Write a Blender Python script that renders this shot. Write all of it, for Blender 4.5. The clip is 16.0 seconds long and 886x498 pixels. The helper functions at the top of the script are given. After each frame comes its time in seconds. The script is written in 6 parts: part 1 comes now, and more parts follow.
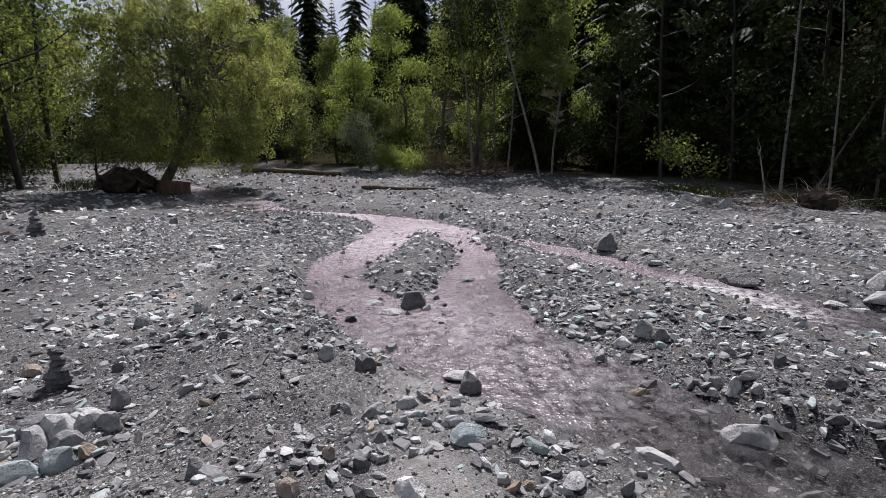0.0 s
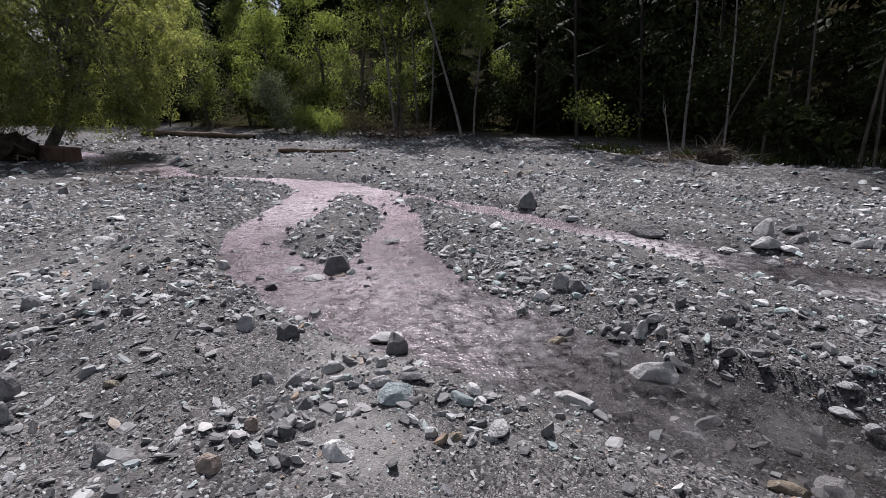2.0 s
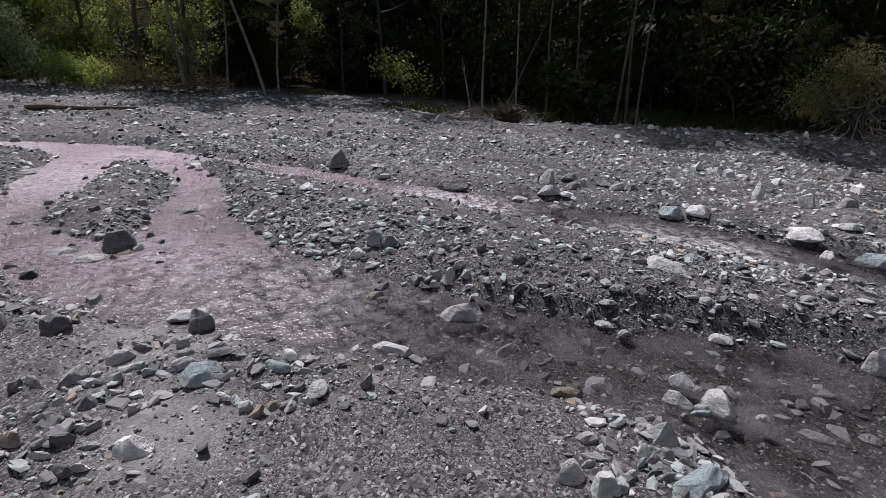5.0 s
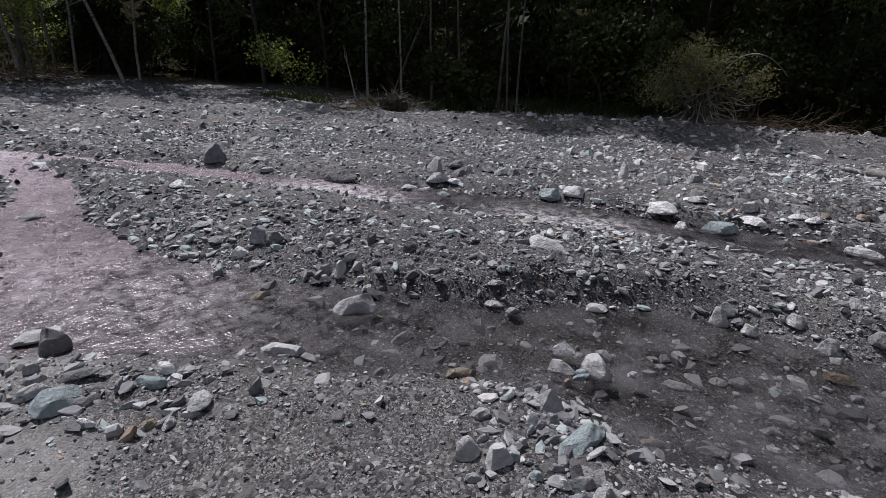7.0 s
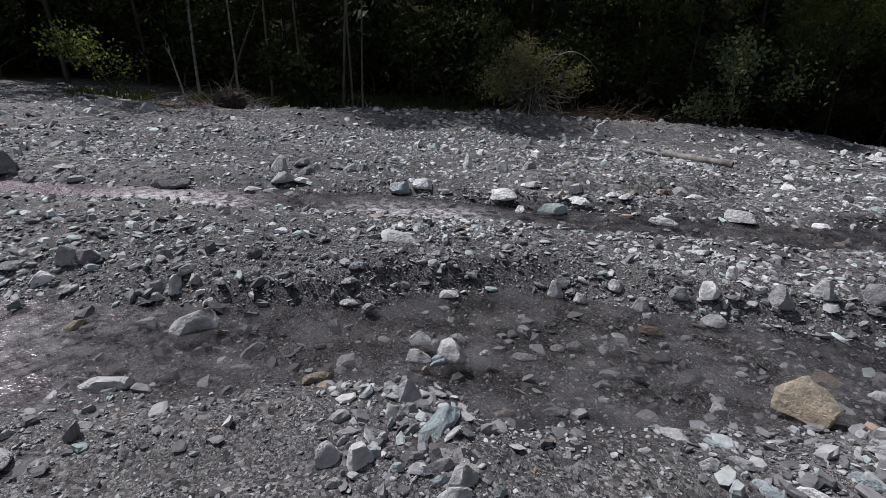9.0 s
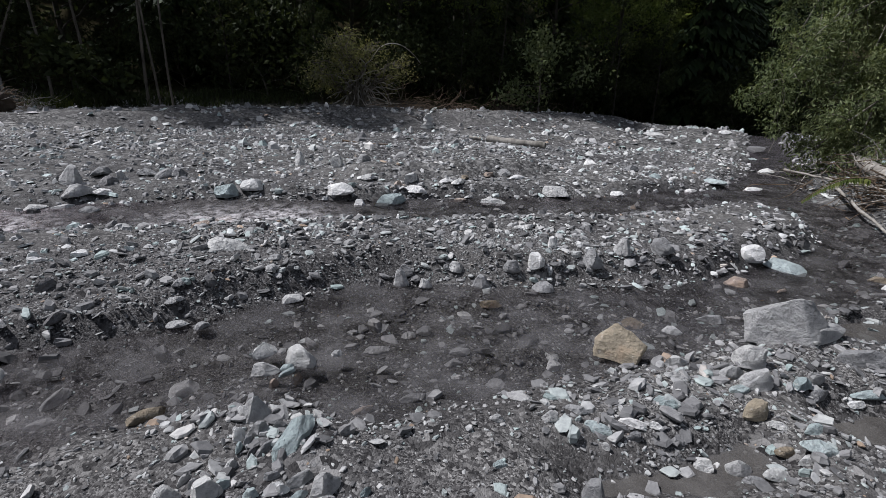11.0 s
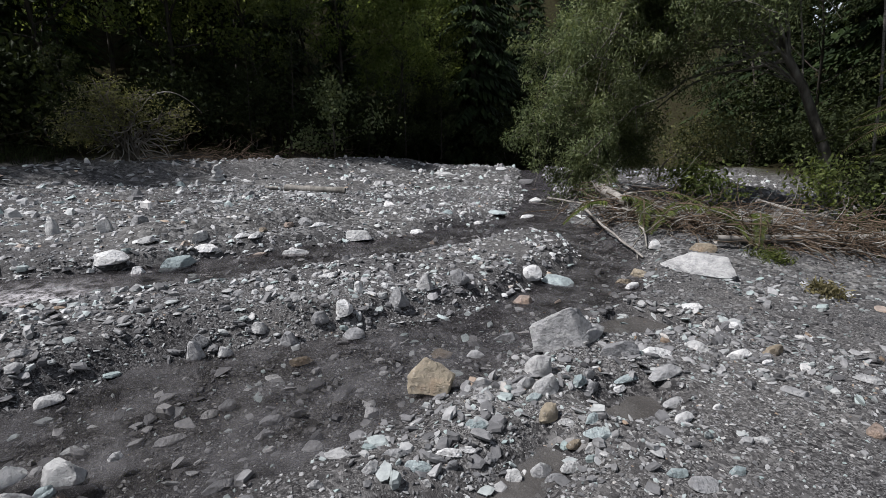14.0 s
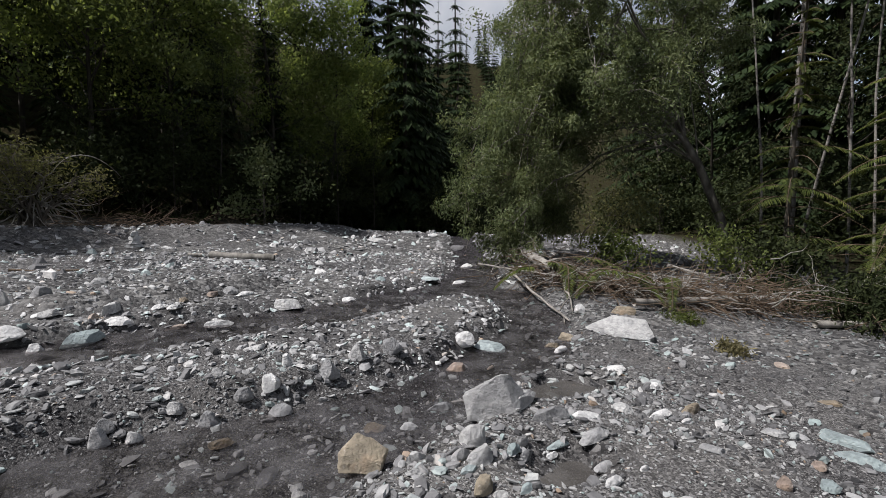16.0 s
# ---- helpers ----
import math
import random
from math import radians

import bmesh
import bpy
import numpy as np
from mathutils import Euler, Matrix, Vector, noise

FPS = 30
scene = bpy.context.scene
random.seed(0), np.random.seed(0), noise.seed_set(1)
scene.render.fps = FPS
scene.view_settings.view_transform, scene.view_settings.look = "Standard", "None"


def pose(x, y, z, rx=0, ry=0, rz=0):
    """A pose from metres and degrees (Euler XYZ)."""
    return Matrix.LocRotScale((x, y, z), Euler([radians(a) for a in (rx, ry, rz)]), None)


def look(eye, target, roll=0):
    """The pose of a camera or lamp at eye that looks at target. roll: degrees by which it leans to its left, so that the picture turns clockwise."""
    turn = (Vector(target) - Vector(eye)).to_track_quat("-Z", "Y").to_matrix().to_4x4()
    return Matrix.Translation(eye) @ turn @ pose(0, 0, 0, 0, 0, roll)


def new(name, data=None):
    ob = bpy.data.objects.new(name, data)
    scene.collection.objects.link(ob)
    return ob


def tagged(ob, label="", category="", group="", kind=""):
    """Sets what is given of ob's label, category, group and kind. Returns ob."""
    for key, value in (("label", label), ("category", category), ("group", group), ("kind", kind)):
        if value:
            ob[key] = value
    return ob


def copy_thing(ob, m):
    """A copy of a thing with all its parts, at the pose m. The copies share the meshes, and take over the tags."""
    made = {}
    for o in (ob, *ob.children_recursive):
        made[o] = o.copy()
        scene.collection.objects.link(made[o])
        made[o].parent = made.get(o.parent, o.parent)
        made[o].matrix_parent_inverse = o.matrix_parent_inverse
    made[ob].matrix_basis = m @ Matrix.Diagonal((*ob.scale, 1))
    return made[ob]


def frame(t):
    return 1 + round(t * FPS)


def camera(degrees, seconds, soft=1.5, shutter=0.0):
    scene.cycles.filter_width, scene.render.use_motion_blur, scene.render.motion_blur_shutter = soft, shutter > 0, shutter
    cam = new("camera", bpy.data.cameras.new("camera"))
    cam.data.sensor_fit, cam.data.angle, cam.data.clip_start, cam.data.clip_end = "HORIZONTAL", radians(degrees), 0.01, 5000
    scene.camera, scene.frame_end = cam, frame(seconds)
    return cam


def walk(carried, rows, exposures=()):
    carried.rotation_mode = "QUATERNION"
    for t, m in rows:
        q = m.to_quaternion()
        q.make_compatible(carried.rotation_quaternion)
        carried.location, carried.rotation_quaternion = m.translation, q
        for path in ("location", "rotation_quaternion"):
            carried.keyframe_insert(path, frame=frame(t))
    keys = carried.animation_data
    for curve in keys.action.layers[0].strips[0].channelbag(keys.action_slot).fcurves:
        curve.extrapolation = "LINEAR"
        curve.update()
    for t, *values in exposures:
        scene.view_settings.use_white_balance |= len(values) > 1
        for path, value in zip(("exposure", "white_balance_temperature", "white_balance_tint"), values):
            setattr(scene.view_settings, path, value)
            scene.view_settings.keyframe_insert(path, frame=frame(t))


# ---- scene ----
cam = camera(83.2, 16.0, 0.75)
PATH = [
    (0.0, 0.023, -0.005, 1.599, 80.96, 0.00, -1.38),
    (0.5, 0.031, -0.003, 1.594, 79.85, 0.05, -3.45),
    (1.0, 0.042, 0.005, 1.587, 78.69, 0.20, -5.49),
    (1.5, 0.048, 0.015, 1.581, 77.69, 0.43, -7.42),
    (2.0, 0.059, 0.025, 1.574, 76.68, 0.53, -10.04),
    (2.5, 0.072, 0.027, 1.569, 76.05, 0.59, -13.25),
    (3.0, 0.082, 0.023, 1.567, 75.43, 0.77, -16.27),
    (3.5, 0.090, 0.022, 1.567, 74.56, 0.86, -19.51),
    (4.0, 0.105, 0.020, 1.560, 73.43, 0.34, -23.77),
    (6.5, 0.171, -0.018, 1.547, 71.57, -0.63, -39.43),
    (7.0, 0.185, -0.021, 1.542, 71.21, -0.58, -43.04),
    (7.5, 0.207, -0.027, 1.538, 70.99, -0.72, -47.02),
    (8.0, 0.221, -0.038, 1.540, 70.95, -0.91, -51.03),
    (8.5, 0.231, -0.056, 1.540, 70.90, -0.78, -54.95),
    (9.0, 0.249, -0.079, 1.539, 70.88, -0.67, -59.56),
    (9.5, 0.264, -0.086, 1.535, 70.55, -0.71, -64.23),
    (10.0, 0.271, -0.089, 1.533, 70.35, -0.86, -68.66),
    (12.5, 0.315, -0.174, 1.543, 70.83, 2.28, -91.01),
    (13.0, 0.314, -0.194, 1.547, 71.70, 2.89, -94.16),
    (13.5, 0.304, -0.211, 1.558, 73.21, 2.98, -97.21),
    (14.0, 0.301, -0.203, 1.568, 74.94, 0.62, -100.34),
    (14.5, 0.285, -0.192, 1.577, 76.77, -0.86, -102.81),
    (15.0, 0.277, -0.200, 1.583, 78.11, -0.86, -105.62),
    (15.5, 0.262, -0.205, 1.592, 79.74, -0.79, -107.46),
    (16.0, 0.261, -0.201, 1.606, 82.35, -0.30, -107.95),
]
walk(cam, [(t, pose(*p)) for t, *p in PATH],
     [(0.0, 0.58, 6150, 17.5), (3.5, 0.38, 6150, 19.5), (8.0, 0.14, 6000, 17), (12.5, 0.32, 6000, 13), (16.0, 0.36, 6250, 13.5)])

# ---- light ----
SUN_YAW, SUN_HIGH = -3.0, 56.0      # degrees: yaw as the camera's, height over the horizon
world = bpy.data.worlds.new("sky")
scene.world = world
world.use_nodes = True
wn, wl = world.node_tree.nodes, world.node_tree.links
sky = wn.new("ShaderNodeTexSky")
sky.sky_type, sky.sun_disc = "NISHITA", False
sky.sun_elevation, sky.sun_rotation = radians(SUN_HIGH), radians(-SUN_YAW)
sky.air_density, sky.dust_density, sky.ozone_density = 1.0, 1.5, 1.0
# thin clouds over the blue
tc = wn.new("ShaderNodeTexCoord")
cloud = wn.new("ShaderNodeTexNoise")
cloud.inputs["Scale"].default_value, cloud.inputs["Detail"].default_value = 2.2, 6.0
ramp = wn.new("ShaderNodeValToRGB")
ramp.color_ramp.elements[0].position, ramp.color_ramp.elements[1].position = 0.42, 0.62
mixc = wn.new("ShaderNodeMix")
mixc.data_type = "RGBA"
mixc.inputs["B"].default_value = (9.0, 9.2, 9.5, 1)
wl.new(tc.outputs["Generated"], cloud.inputs["Vector"])
wl.new(cloud.outputs["Fac"], ramp.inputs["Fac"])
wl.new(ramp.outputs["Color"], mixc.inputs["Factor"])
wl.new(sky.outputs["Color"], mixc.inputs["A"])
wl.new(mixc.outputs["Result"], wn["Background"].inputs["Color"])
wn["Background"].inputs["Strength"].default_value = 0.052
sun = new("sun", bpy.data.lights.new("sun", "SUN"))
sun.data.energy, sun.data.angle, sun.data.color = 5.0, radians(0.7), (1.0, 0.96, 0.91)
sun.matrix_world = look((0, 0, 0), (-math.cos(radians(SUN_HIGH)) * math.sin(radians(-SUN_YAW)),
                                    -math.cos(radians(SUN_HIGH)) * math.cos(radians(-SUN_YAW)), -math.sin(radians(SUN_HIGH))))

# ---- materials ----


class Nodes:
    """A small hand for node materials."""

    def __init__(self, name):
        self.mat = bpy.data.materials.new(name)
        self.mat.use_nodes = True
        self.n, self.l = self.mat.node_tree.nodes, self.mat.node_tree.links
        self.bsdf = self.n["Principled BSDF"]
        self.co = self.n.new("ShaderNodeTexCoord").outputs["Object"]

    def put(self, socket, value):
        if isinstance(value, bpy.types.NodeSocket):
            self.l.new(value, socket)
        else:
            socket.default_value = value

    def noise(self, scale, detail=4.0, rough=0.55, co=None):
        k = self.n.new("ShaderNodeTexNoise")
        k.inputs["Scale"].default_value, k.inputs["Detail"].default_value, k.inputs["Roughness"].default_value = scale, detail, rough
        self.l.new(co or self.co, k.inputs["Vector"])
        return k.outputs["Fac"]

    def cells(self, scale, out="Distance", co=None, feature="F1"):
        k = self.n.new("ShaderNodeTexVoronoi")
        k.feature = feature
        k.inputs["Scale"].default_value = scale
        self.l.new(co or self.co, k.inputs["Vector"])
        return k.outputs[out]

    def stretch(self, x, y, z, co=None):
        k = self.n.new("ShaderNodeMapping")
        k.inputs["Scale"].default_value = (x, y, z)
        self.l.new(co or self.co, k.inputs["Vector"])
        return k.outputs["Vector"]

    def ramp(self, fac, *stops):
        k = self.n.new("ShaderNodeValToRGB")
        e = k.color_ramp.elements
        while len(e) < len(stops):
            e.new(0.5)
        for i, (pos, col) in enumerate(stops):
            e[i].position, e[i].color = pos, (*col, 1) if len(col) == 3 else col
        self.l.new(fac, k.inputs["Fac"])
        return k.outputs["Color"]

    def mix(self, fac, a, b, how="MIX"):
        k = self.n.new("ShaderNodeMix")
        k.data_type, k.blend_type = "RGBA", how
        for s, v in (("Factor", fac), ("A", a), ("B", b)):
            self.put(k.inputs[s], (*v, 1) if isinstance(v, tuple) and len(v) == 3 else v)
        return k.outputs["Result"]

    def math(self, how, a, b=0.0):
        k = self.n.new("ShaderNodeMath")
        k.operation = how
        self.put(k.inputs[0], a), self.put(k.inputs[1], b)
        return k.outputs[0]

    def bump(self, height, strength, distance):
        k = self.n.new("ShaderNodeBump")
        k.inputs["Strength"].default_value, k.inputs["Distance"].default_value = strength, distance
        self.l.new(height, k.inputs["Height"])
        self.l.new(k.outputs["Normal"], self.bsdf.inputs["Normal"])
        return k

    def done(self, color, rough=0.8, spec=0.3):
        self.put(self.bsdf.inputs["Base Color"], color if not isinstance(color, tuple) else (*color, 1))
        self.put(self.bsdf.inputs["Roughness"], rough)
        self.put(self.bsdf.inputs["Specular IOR Level"], spec)
        return self.mat


def grit_material():
    k = Nodes("slate_grit")
    shape = k.stretch(1, 1, 1)
    warp = k.n.new("ShaderNodeVectorMath")
    warp.operation = "ADD"
    jig = k.n.new("ShaderNodeTexNoise")
    jig.inputs["Scale"].default_value = 18.0
    k.l.new(shape, jig.inputs["Vector"])
    small = k.n.new("ShaderNodeVectorMath")
    small.operation = "SCALE"
    small.inputs["Scale"].default_value = 0.014
    k.l.new(jig.outputs["Color"], small.inputs[0])
    k.l.new(shape, warp.inputs[0]), k.l.new(small.outputs[0], warp.inputs[1])
    co = warp.outputs[0]
    tiny, fine, mid = k.cells(130.0, "Color", co), k.cells(62.0, "Color", co), k.cells(24.0, "Color", co)
    tone = k.mix(k.ramp(k.noise(9.0, 3.0), (0.47, (0, 0, 0)), (0.53, (1, 1, 1))), tiny, fine)
    tone = k.mix(k.ramp(k.noise(5.0, 3.0), (0.58, (0, 0, 0)), (0.64, (1, 1, 1))), tone, mid)
    tone = k.ramp(tone, (0.22, (0.045, 0.044, 0.045)), (0.42, (0.115, 0.113, 0.113)), (0.58, (0.18, 0.177, 0.174)), (0.74, (0.29, 0.286, 0.28)), (0.86, (0.45, 0.446, 0.436)))
    coarse = k.n.new("ShaderNodeAttribute")
    coarse.attribute_name = "coarse"
    big = k.mix(k.ramp(k.noise(2.2, 3.0), (0.45, (0, 0, 0)), (0.55, (1, 1, 1))), k.cells(13.0, "Color", co), k.cells(21.0, "Color", co))
    big = k.ramp(big, (0.2, (0.05, 0.05, 0.051)), (0.45, (0.13, 0.13, 0.13)), (0.62, (0.22, 0.22, 0.218)), (0.8, (0.4, 0.4, 0.39)))
    tone = k.mix(coarse.outputs["Fac"], tone, big)
    sand = k.ramp(k.noise(1.3, 5.0), (0.5, (0, 0, 0)), (0.66, (1, 1, 1)))
    tone = k.mix(k.math("MULTIPLY", sand, 0.35), tone, (0.19, 0.184, 0.176))
    stain = k.ramp(k.noise(0.45, 4.0), (0.35, (0.38, 0.375, 0.38)), (0.65, (0.64, 0.632, 0.615)))
    tone = k.mix(1.0, tone, stain, "MULTIPLY")
    at = k.n.new("ShaderNodeAttribute")
    at.attribute_name = "silt"
    tone = k.mix(k.math("MULTIPLY", at.outputs["Fac"], 0.5), tone, k.ramp(k.noise(12.0, 5.0, 0.65), (0.3, (0.2, 0.195, 0.185)), (0.7, (0.34, 0.33, 0.315))))
    at = k.n.new("ShaderNodeAttribute")
    at.attribute_name = "damp"
    tone = k.mix(k.math("MULTIPLY", at.outputs["Fac"], 0.8), tone, k.mix(1.0, tone, (0.52, 0.515, 0.52), "MULTIPLY"))
    wet = k.math("SUBTRACT", 0.85, k.math("MULTIPLY", at.outputs["Fac"], 0.25))
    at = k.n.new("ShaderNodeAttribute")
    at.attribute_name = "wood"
    # Forest litter, darkened further in place of the trees' shade.
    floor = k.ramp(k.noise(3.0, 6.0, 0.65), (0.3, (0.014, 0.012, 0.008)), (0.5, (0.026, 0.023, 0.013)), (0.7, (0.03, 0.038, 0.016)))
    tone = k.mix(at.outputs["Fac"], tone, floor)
    h = k.math("ADD", k.math("MULTIPLY", k.cells(62.0, co=co), -0.5), k.math("MULTIPLY", k.cells(24.0, co=co), -0.45))
    h = k.math("ADD", h, k.math("ADD", k.math("MULTIPLY", k.cells(130.0, co=co), -0.5), k.math("MULTIPLY", k.noise(90.0, 4.0, 0.7), 0.5)))
    gleam = k.math("MULTIPLY", k.math("SUBTRACT", 1.0, at.outputs["Fac"]), 0.12)
    stones = k.math("ADD", k.math("MULTIPLY", k.cells(13.0, co=co), -3.0), k.math("MULTIPLY", k.cells(21.0, co=co), -2.4))
    h = k.math("ADD", h, k.math("MULTIPLY", stones, coarse.outputs["Fac"]))
    k.bump(h, 0.9, 0.009)
    return k.done(tone, wet, gleam)


def stone_material(name, dark, mid, light, rust=0.0, scale=1.0, per="ISLAND"):
    k = Nodes(name)
    if per == "ISLAND":
        rnd = k.n.new("ShaderNodeNewGeometry").outputs["Random Per Island"]
    else:
        rnd = k.n.new("ShaderNodeObjectInfo").outputs["Random"]
    tone = k.ramp(rnd, (0.0, dark), (0.55, mid), (1.0, light))
    layers = k.noise(9.0 * scale, 6.0, 0.65, k.stretch(1, 1, 1.8))
    tone = k.mix(1.0, tone, k.ramp(layers, (0.3, (0.62, 0.62, 0.63)), (0.5, (1.0, 1.0, 1.0)), (0.7, (1.3, 1.29, 1.27))), "MULTIPLY")
    spots = k.ramp(k.noise(42.0 * scale, 3.0), (0.6, (0, 0, 0)), (0.72, (1, 1, 1)))
    tone = k.mix(k.math("MULTIPLY", spots, 0.35), tone, (0.55, 0.54, 0.52))
    if rust:
        r = k.ramp(k.noise(5.0 * scale, 4.0), (0.62 - rust, (0, 0, 0)), (0.78 - rust, (1, 1, 1)))
        tone = k.mix(k.math("MULTIPLY", r, 0.75), tone, (0.3, 0.205, 0.13))
    vein = k.ramp(k.noise(6.0 * scale, 3.0, 0.5, k.stretch(1, 3.5, 2)), (0.485, (0, 0, 0)), (0.5, (1, 1, 1)), (0.515, (0, 0, 0)))
    tone = k.mix(k.math("MULTIPLY", vein, 0.12), tone, k.mix(1.0, tone, (0.45, 0.45, 0.46), "MULTIPLY"))
    h = k.math("ADD", k.math("MULTIPLY", k.noise(34.0 * scale, 6.0, 0.7), 1.0), k.math("MULTIPLY", layers, 0.9))
    h = k.math("SUBTRACT", h, k.math("MULTIPLY", vein, 0.06))
    k.bump(h, 1.0, 0.028)
    return k.done(tone, 0.66, 0.35)


def pebble_material(name, gain, even=0.0):
    """Loose slate: mostly grey, some pale, a few greenish or rusty."""
    k = Nodes(name)
    rnd = k.n.new("ShaderNodeNewGeometry").outputs["Random Per Island"]
    tone = k.ramp(rnd, (0.0, (0.06, 0.06, 0.062)), (0.3, (0.15, 0.15, 0.152)), (0.58, (0.27, 0.27, 0.268)), (0.76, (0.4, 0.405, 0.4)),
                  (0.84, (0.29, 0.36, 0.35)), (0.94, (0.42, 0.42, 0.41)), (0.98, (0.5, 0.495, 0.48)), (0.992, (0.27, 0.2, 0.14)))
    tone = k.mix(1.0, tone, k.ramp(k.noise(22.0, 5.0, 0.65), (0.3, (0.65, 0.65, 0.66)), (0.7, (1.25, 1.24, 1.22))), "MULTIPLY")
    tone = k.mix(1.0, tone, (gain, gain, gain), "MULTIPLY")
    tone = k.mix(even, tone, (0.33, 0.33, 0.328))
    k.bump(k.noise(60.0, 4.0, 0.7), 0.5, 0.01)
    return k.done(tone, 0.7, 0.3)


def water_material():
    k = Nodes("silty_water")
    k.n.remove(k.bsdf)
    flow = k.stretch(1, 1, 1)
    h = k.math("ADD", k.math("MULTIPLY", k.noise(11.0, 3.0, 0.6, flow), 1.0), k.math("MULTIPLY", k.noise(34.0, 2.0, 0.5, flow), 0.35))
    calm = k.n.new("ShaderNodeAttribute")
    calm.attribute_name = "still"
    b = k.n.new("ShaderNodeBump")
    b.inputs["Strength"].default_value, b.inputs["Distance"].default_value = 0.85, 0.042
    lively = k.n.new("ShaderNodeAttribute")
    lively.attribute_name = "chop_sheen"
    h = k.math("MULTIPLY", h, k.math("ADD", 0.26, k.math("MULTIPLY", lively.outputs["Fac"], 1.3)))
    k.l.new(k.math("MULTIPLY", h, k.math("SUBTRACT", 1.0, k.math("MULTIPLY", calm.outputs["Fac"], 0.9))), b.inputs["Height"])
    clear = k.n.new("ShaderNodeBsdfTransparent")
    clear.inputs["Color"].default_value = (0.74, 0.735, 0.735, 1)
    murk = k.n.new("ShaderNodeBsdfDiffuse")
    murk.inputs["Color"].default_value = (0.19, 0.187, 0.185, 1)
    at = k.n.new("ShaderNodeAttribute")
    at.attribute_name = "still"
    k.l.new(k.mix(at.outputs["Fac"], (0.2, 0.196, 0.198), k.ramp(k.noise(5.0, 4.0), (0.35, (0.085, 0.08, 0.074)), (0.65, (0.13, 0.124, 0.115)))), murk.inputs["Color"])
    body = k.n.new("ShaderNodeMixShader")
    st = k.n.new("ShaderNodeAttribute")
    st.attribute_name = "still"
    cloudy = k.ramp(k.noise(3.2, 5.0, 0.6), (0.42, (0.01, 0.01, 0.01)), (0.74, (0.3, 0.3, 0.3)))
    k.l.new(k.mix(st.outputs["Fac"], cloudy, (0.6, 0.6, 0.6)), body.inputs[0])
    k.l.new(clear.outputs[0], body.inputs[1]), k.l.new(murk.outputs[0], body.inputs[2])
    gloss = k.n.new("ShaderNodeBsdfGlossy")
    chop_sheen = k.n.new("ShaderNodeAttribute")
    chop_sheen.attribute_name = "chop_sheen"
    # Glare tinted into the gloss colour: pinker and brighter upstream.
    k.l.new(k.mix(chop_sheen.outputs["Fac"], (0.42, 0.37, 0.395), (0.8, 0.68, 0.74)), gloss.inputs["Color"])
    k.l.new(k.math("ADD", 0.24, k.math("MULTIPLY", chop_sheen.outputs["Fac"], 0.06)), gloss.inputs["Roughness"])
    k.l.new(b.outputs["Normal"], gloss.inputs["Normal"]), k.l.new(b.outputs["Normal"], murk.inputs["Normal"])
    fr = k.n.new("ShaderNodeFresnel")
    fr.inputs["IOR"].default_value = 1.33
    k.l.new(b.outputs["Normal"], fr.inputs["Normal"])
    top = k.n.new("ShaderNodeMixShader")
    k.l.new(fr.outputs[0], top.inputs[0])
    k.l.new(body.outputs[0], top.inputs[1]), k.l.new(gloss.outputs[0], top.inputs[2])
    # foam where the water tumbles
    foam = k.n.new("ShaderNodeBsdfDiffuse")
    foam.inputs["Color"].default_value = (0.75, 0.72, 0.73, 1)
    at = k.n.new("ShaderNodeAttribute")
    at.attribute_name = "rush"
    patch = k.ramp(k.noise(14.0, 5.0, 0.7, k.stretch(0.8, 0.8, 1)), (0.42, (0, 0, 0)), (0.66, (1, 1, 1)))
    last = k.n.new("ShaderNodeMixShader")
    k.l.new(k.math("MULTIPLY", at.outputs["Fac"], patch), last.inputs[0])
    k.l.new(top.outputs[0], last.inputs[1]), k.l.new(foam.outputs[0], last.inputs[2])
    k.l.new(last.outputs[0], k.n["Material Output"].inputs["Surface"])
    return k.mat


def leaf_material(name, deep, mid, light, glow=0.35):
    """Leaves: matt and a little see-through."""
    k = Nodes(name)
    rnd = k.n.new("ShaderNodeNewGeometry").outputs["Random Per Island"]
    tone = k.ramp(rnd, (0.0, deep), (0.6, mid), (1.0, light))
    tone = k.mix(1.0, tone, k.ramp(k.noise(0.9, 3.0), (0.3, (0.7, 0.75, 0.7)), (0.7, (1.25, 1.2, 1.1))), "MULTIPLY")
    k.done(tone, 0.65, 0.06)
    tr = k.n.new("ShaderNodeBsdfTranslucent")
    k.l.new(k.mix(1.0, tone, (1.4, 1.4, 0.8), "MULTIPLY"), tr.inputs["Color"])
    m = k.n.new("ShaderNodeMixShader")
    m.inputs[0].default_value = glow
    k.l.new(k.bsdf.outputs[0], m.inputs[1]), k.l.new(tr.outputs[0], m.inputs[2])
    k.l.new(m.outputs[0], k.n["Material Output"].inputs["Surface"])
    return k.mat


def bark_material(name, dark, light, scale=1.0, birch=False):
    k = Nodes(name)
    n = k.noise(7.0 * scale, 5.0, 0.65, k.stretch(1, 1, 3.0 if birch else 0.3))
    tone = k.ramp(n, (0.35, dark), (0.5 if birch else 0.7, light))
    tone = k.mix(1.0, tone, k.ramp(k.noise(1.2, 3.0), (0.3, (0.75, 0.75, 0.72)), (0.7, (1.15, 1.13, 1.1))), "MULTIPLY")
    k.bump(n, 0.6, 0.02)
    return k.done(tone, 0.85, 0.2)


